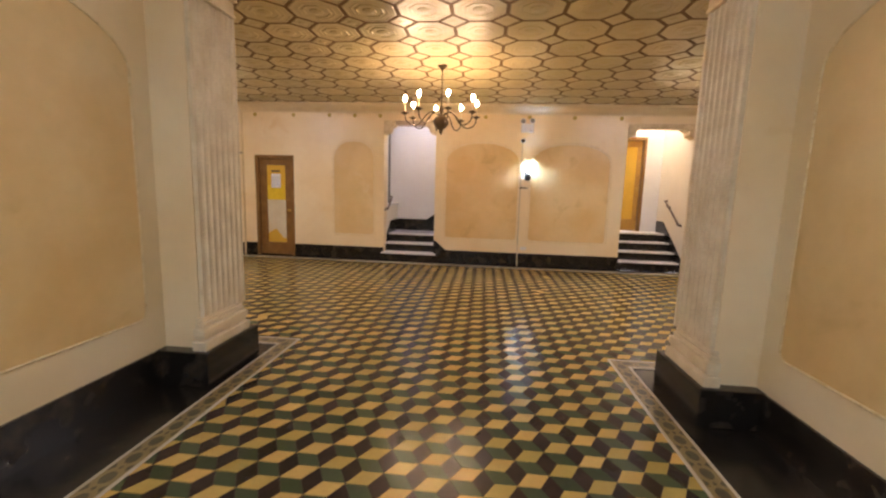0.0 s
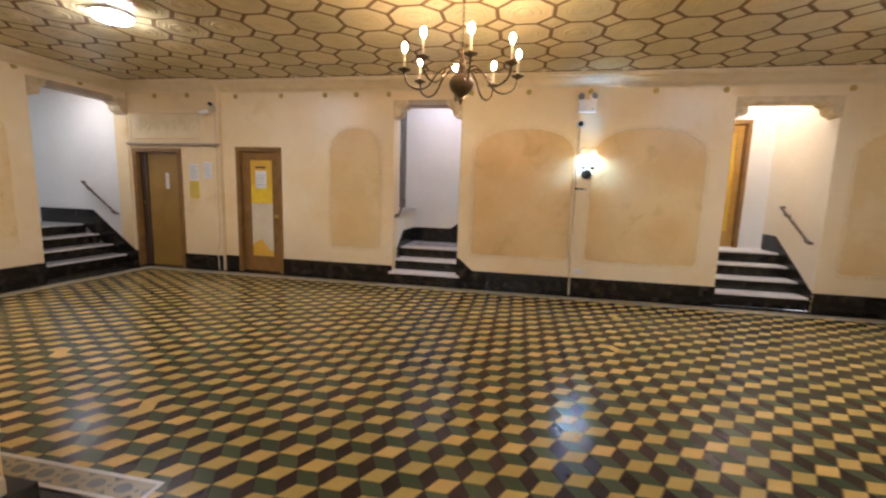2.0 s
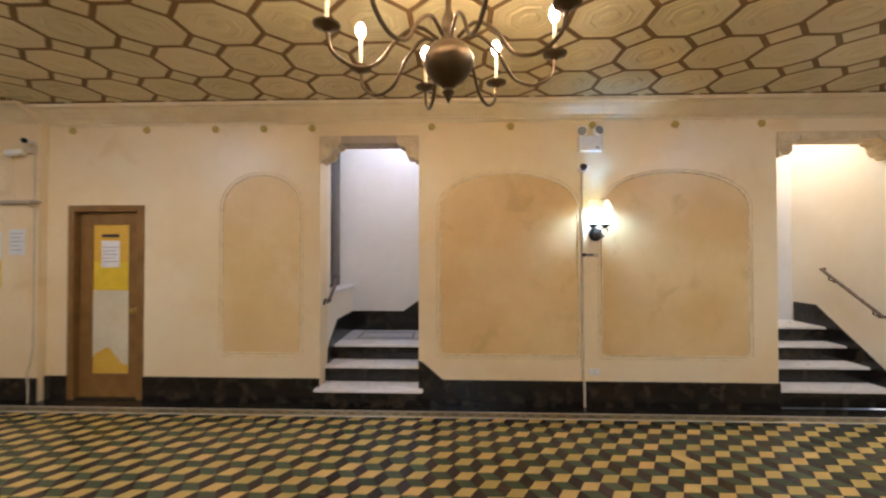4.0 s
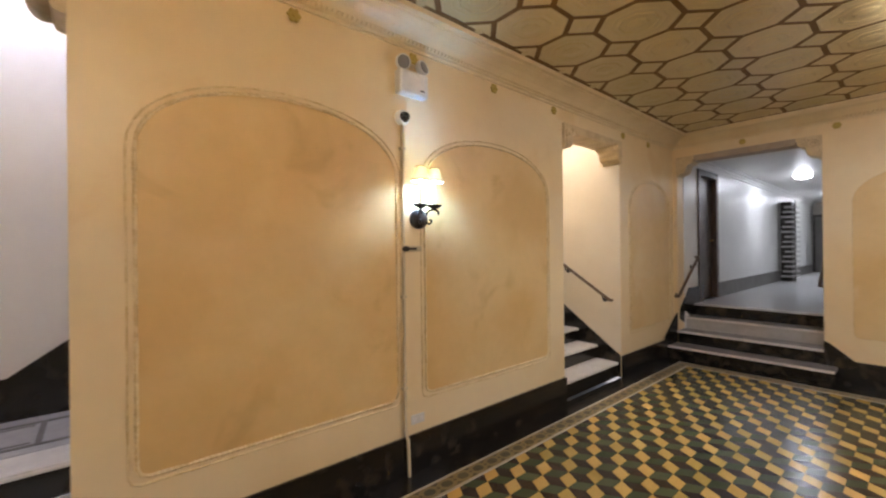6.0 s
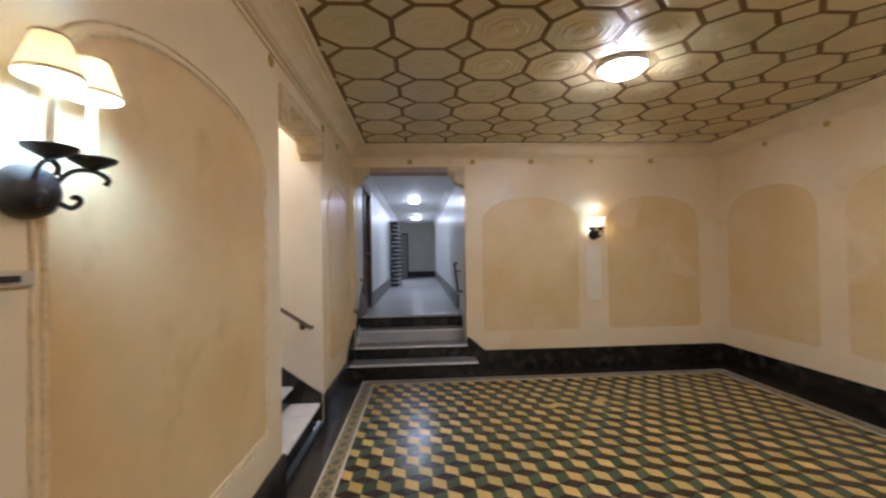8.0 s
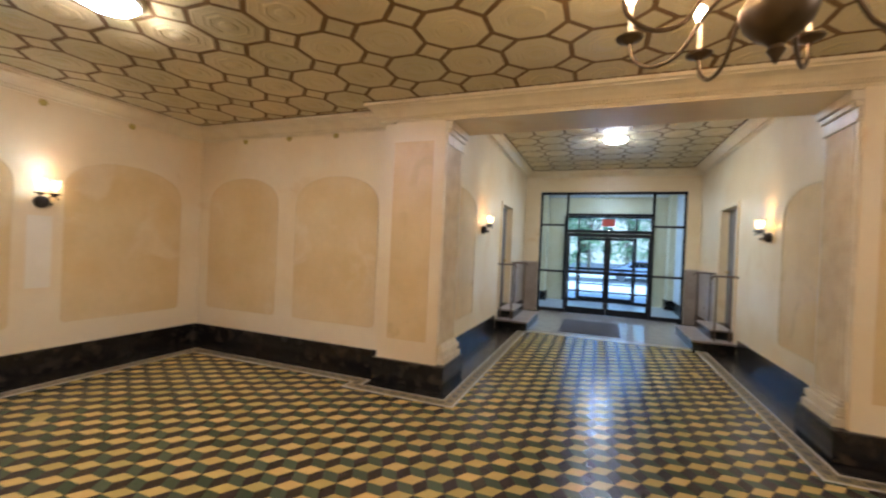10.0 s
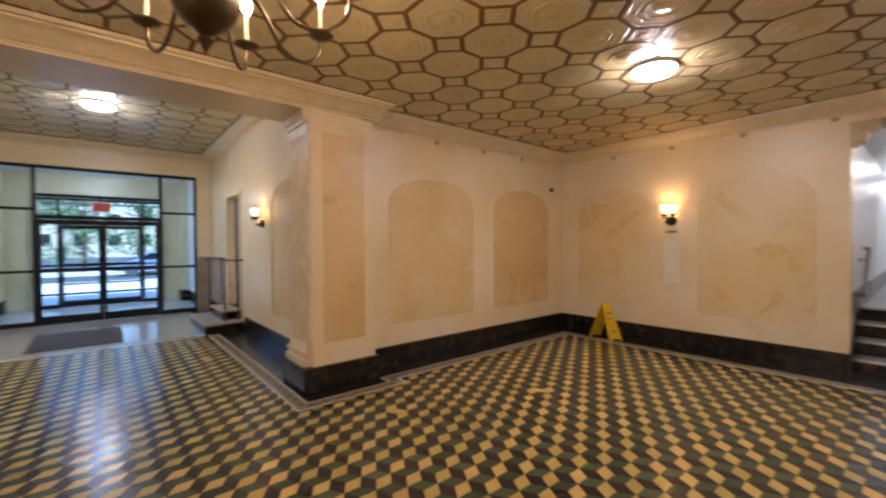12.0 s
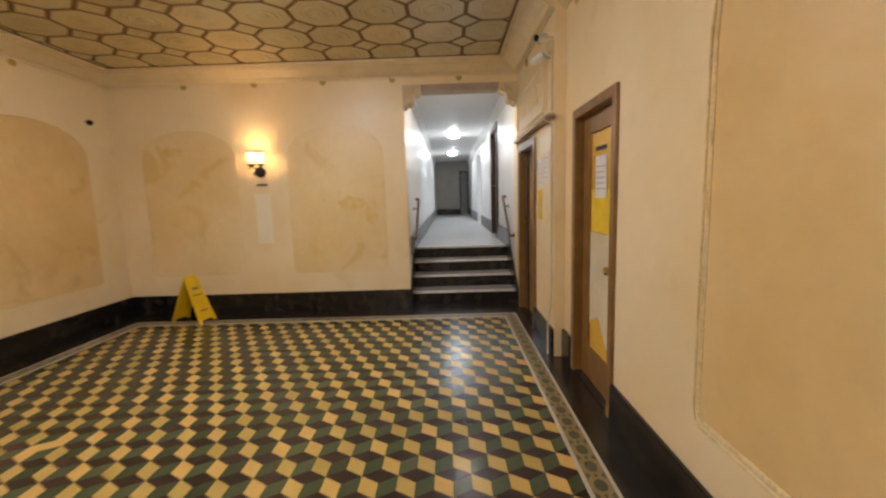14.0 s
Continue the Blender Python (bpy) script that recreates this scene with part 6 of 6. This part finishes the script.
def tree(x, y, h, seed):
    rnd = random.Random(seed)
    t = thing("street_tree", (x, y, -0.02), "leafy green street tree beside the pavement", "tree", "street trees")
    bm = tube(bmesh.new(), [(0, 0, 0), (0.03, 0.02, h * 0.3), (-0.04, 0.05, h * 0.55), (0, 0, h * 0.8)], 0.13, 8, swell=[1.2, 0.9, 0.6, 0.25])
    for k in range(6):
        a = k * 1.1
        tube(bm, [(0, 0, h * (0.32 + 0.05 * k)), (0.7 * math.cos(a), 0.7 * math.sin(a), h * (0.45 + 0.05 * k)), (1.3 * math.cos(a), 1.3 * math.sin(a), h * (0.52 + 0.06 * k))], 0.05, 6, swell=[1, 0.7, 0.3])
    part("trunk", bm, M_BARK, t)
    verts, faces = [], []
    clumps = [(rnd.uniform(-1.6, 1.6), rnd.uniform(-1.6, 1.6), rnd.uniform(h * 0.17, h)) for _ in range(46)]
    for cx, cy, cz in clumps:
        for _ in range(60):
            p = Vector((cx + rnd.gauss(0, 0.38), cy + rnd.gauss(0, 0.38), cz + rnd.gauss(0, 0.3)))
            a = Vector((rnd.gauss(0, 1), rnd.gauss(0, 1), rnd.gauss(0, 0.6))).normalized() * 0.11
            b = a.cross(Vector((rnd.gauss(0, 1), rnd.gauss(0, 1), rnd.gauss(0, 1)))).normalized() * 0.065
            n = len(verts)
            verts += [p - a, p + b, p + a, p - b]
            faces.append((n, n + 1, n + 2, n + 3))
    me = bpy.data.meshes.new("crown")
    me.from_pydata(verts, [], faces)
    me.materials.append(M_LEAF)
    new("crown", me).parent = t


for x, y, h, s in ((-4.6, -26.2, 6.4, 1), (-1.9, -27.0, 6.8, 2), (0.9, -26.0, 6.2, 6), (3.4, -26.6, 6.6, 3), (6.2, -26.0, 6.9, 4), (-7.6, -26.8, 6.8, 5), (9.4, -26.4, 6.4, 7)):
    tree(x, y, h, s)

def parked_car(x, y, colour):
    paint = material("car_paint", colour, 0.25, coat=0.6, bump=0)
    car = thing("parked_car", (x, y, -0.168), "blue-grey parked car at the far kerb", "car")
    side = [(-2.15, 0.30), (2.15, 0.30), (2.2, 0.62), (2.05, 0.80), (1.25, 0.90), (0.55, 1.40), (-1.15, 1.42), (-1.75, 0.98), (-2.15, 0.90), (-2.22, 0.6)]
    bm = prism(bmesh.new(), side, 1.7, lambda u, v, d: (u, d - 0.85, v))
    bmesh.ops.bevel(bm, geom=bm.edges[:], offset=0.06, segments=2, affect="EDGES")
    part("body", bm, paint, car, smooth=True)
    for s in (-1, 1):
        part("side_window", prism(bmesh.new(), [(-1.5, 0.98), (1.0, 0.93), (0.5, 1.32), (-1.1, 1.34)], 0.012, lambda u, v, d: (u, s * (0.845 + d), v)), M_LENS, car, "dark side window")
        for wx in (-1.35, 1.35):
            t = Matrix.Rotation(radians(90 * s), 4, "X")
            w = part("wheel", lathe(bmesh.new(), [(0, -0.10), (0.31, -0.10), (0.32, -0.06), (0.32, 0.06), (0.31, 0.09), (0.2, 0.095), (0, 0.08)], 20, (wx, s * 0.80, 0.32), t), M_MAT, car, "black tyre", smooth=True)
            part("rim", lathe(bmesh.new(), [(0.19, 0.096), (0.15, 0.105), (0, 0.10)], 14, (wx, s * -0.0 + s * 0.80, 0.32), t), M_WHITE, w)


parked_car(-2.6, -22.6, (0.16, 0.20, 0.28))

# ---- lozenge tiles, last ----
SIDE = 0.2 / math.sqrt(3)
TX, TY = 0.079, 2.96
DIRS = {a: Vector((SIDE * math.cos(radians(a)), SIDE * math.sin(radians(a)))) for a in (0, 60, 120, 180, 240, 300)}
LOZENGES = ((M_YELLOW, (60, 120, 180), "yellow tile"), (M_GREEN, (180, 240, 300), "green tile"), (M_DARK, (300, 0, 60), "brown tile"))


def lozenge(kind):
    """Corners of a lozenge about its own middle, the top a little smaller than the foot."""
    a, b, c = LOZENGES[kind][1]
    pts = [Vector((0, 0)), DIRS[a], DIRS[b], DIRS[c]]
    mid_pt = (DIRS[b]) / 2
    top = [((p - mid_pt) * 0.978) for p in pts]
    foot = [((p - mid_pt) * 0.992) for p in pts]
    return mid_pt, top, foot


SHAPES = [lozenge(k) for k in range(3)]
near_mesh = []
for k in range(3):
    _, top, foot = SHAPES[k]
    me = bpy.data.meshes.new("tile")
    me.from_pydata([(p.x, p.y, 0.0) for p in top] + [(p.x, p.y, -0.006) for p in foot], [], [(0, 1, 2, 3), (0, 4, 5, 1), (1, 5, 6, 2), (2, 6, 7, 3), (3, 7, 4, 0)])
    me.materials.append(LOZENGES[k][0])
    near_mesh.append(me)

rnd = random.Random(5)
verts, faces, mats, near = [], [], [], 0
for i in range(-40, 34):
    for j in range(-60, 50):
        ox, oy = TX + 0.1 * math.sqrt(3) * i, TY + 0.1 * (i % 2) + 0.2 * j
        for k in range(3):
            mp, top, foot = SHAPES[k]
            x, y = ox + mp.x, oy + mp.y
            if not (inside(x, y) or inside(x + 0.07, y) or inside(x - 0.07, y) or inside(x, y + 0.07) or inside(x, y - 0.07)):
                continue
            kind = k if rnd.random() > 0.001 else 0
            lift = rnd.uniform(-0.0008, 0.0006)
            if abs(x - 0.0) < 0.95 and 2.3 < y < 4.1 and near < 300:
                ob = new("tile", near_mesh[k])
                ob.location = (x, y, lift)
                ob.rotation_euler = (rnd.uniform(-0.005, 0.005), rnd.uniform(-0.005, 0.005), 0)
                ob.parent = floor
                near += 1
                continue
            n = len(verts)
            verts += [(x + p.x, y + p.y, lift + rnd.uniform(-0.0004, 0.0004)) for p in top] + [(x + p.x, y + p.y, -0.006) for p in foot]
            faces += [(n, n + 1, n + 2, n + 3), (n, n + 4, n + 5, n + 1), (n + 1, n + 5, n + 6, n + 2), (n + 2, n + 6, n + 7, n + 3), (n + 3, n + 7, n + 4, n)]
            mats += [kind] * 5
me = bpy.data.meshes.new("tile_field")
me.from_pydata(verts, [], faces)
for mt, _, _ in LOZENGES:
    me.materials.append(mt)
me.polygons.foreach_set("material_index", mats)
me.update()
field = new("tile_field", me)
field.parent = floor
tagged(field, "yellow, green and brown lozenge tiles", kind="stuff")
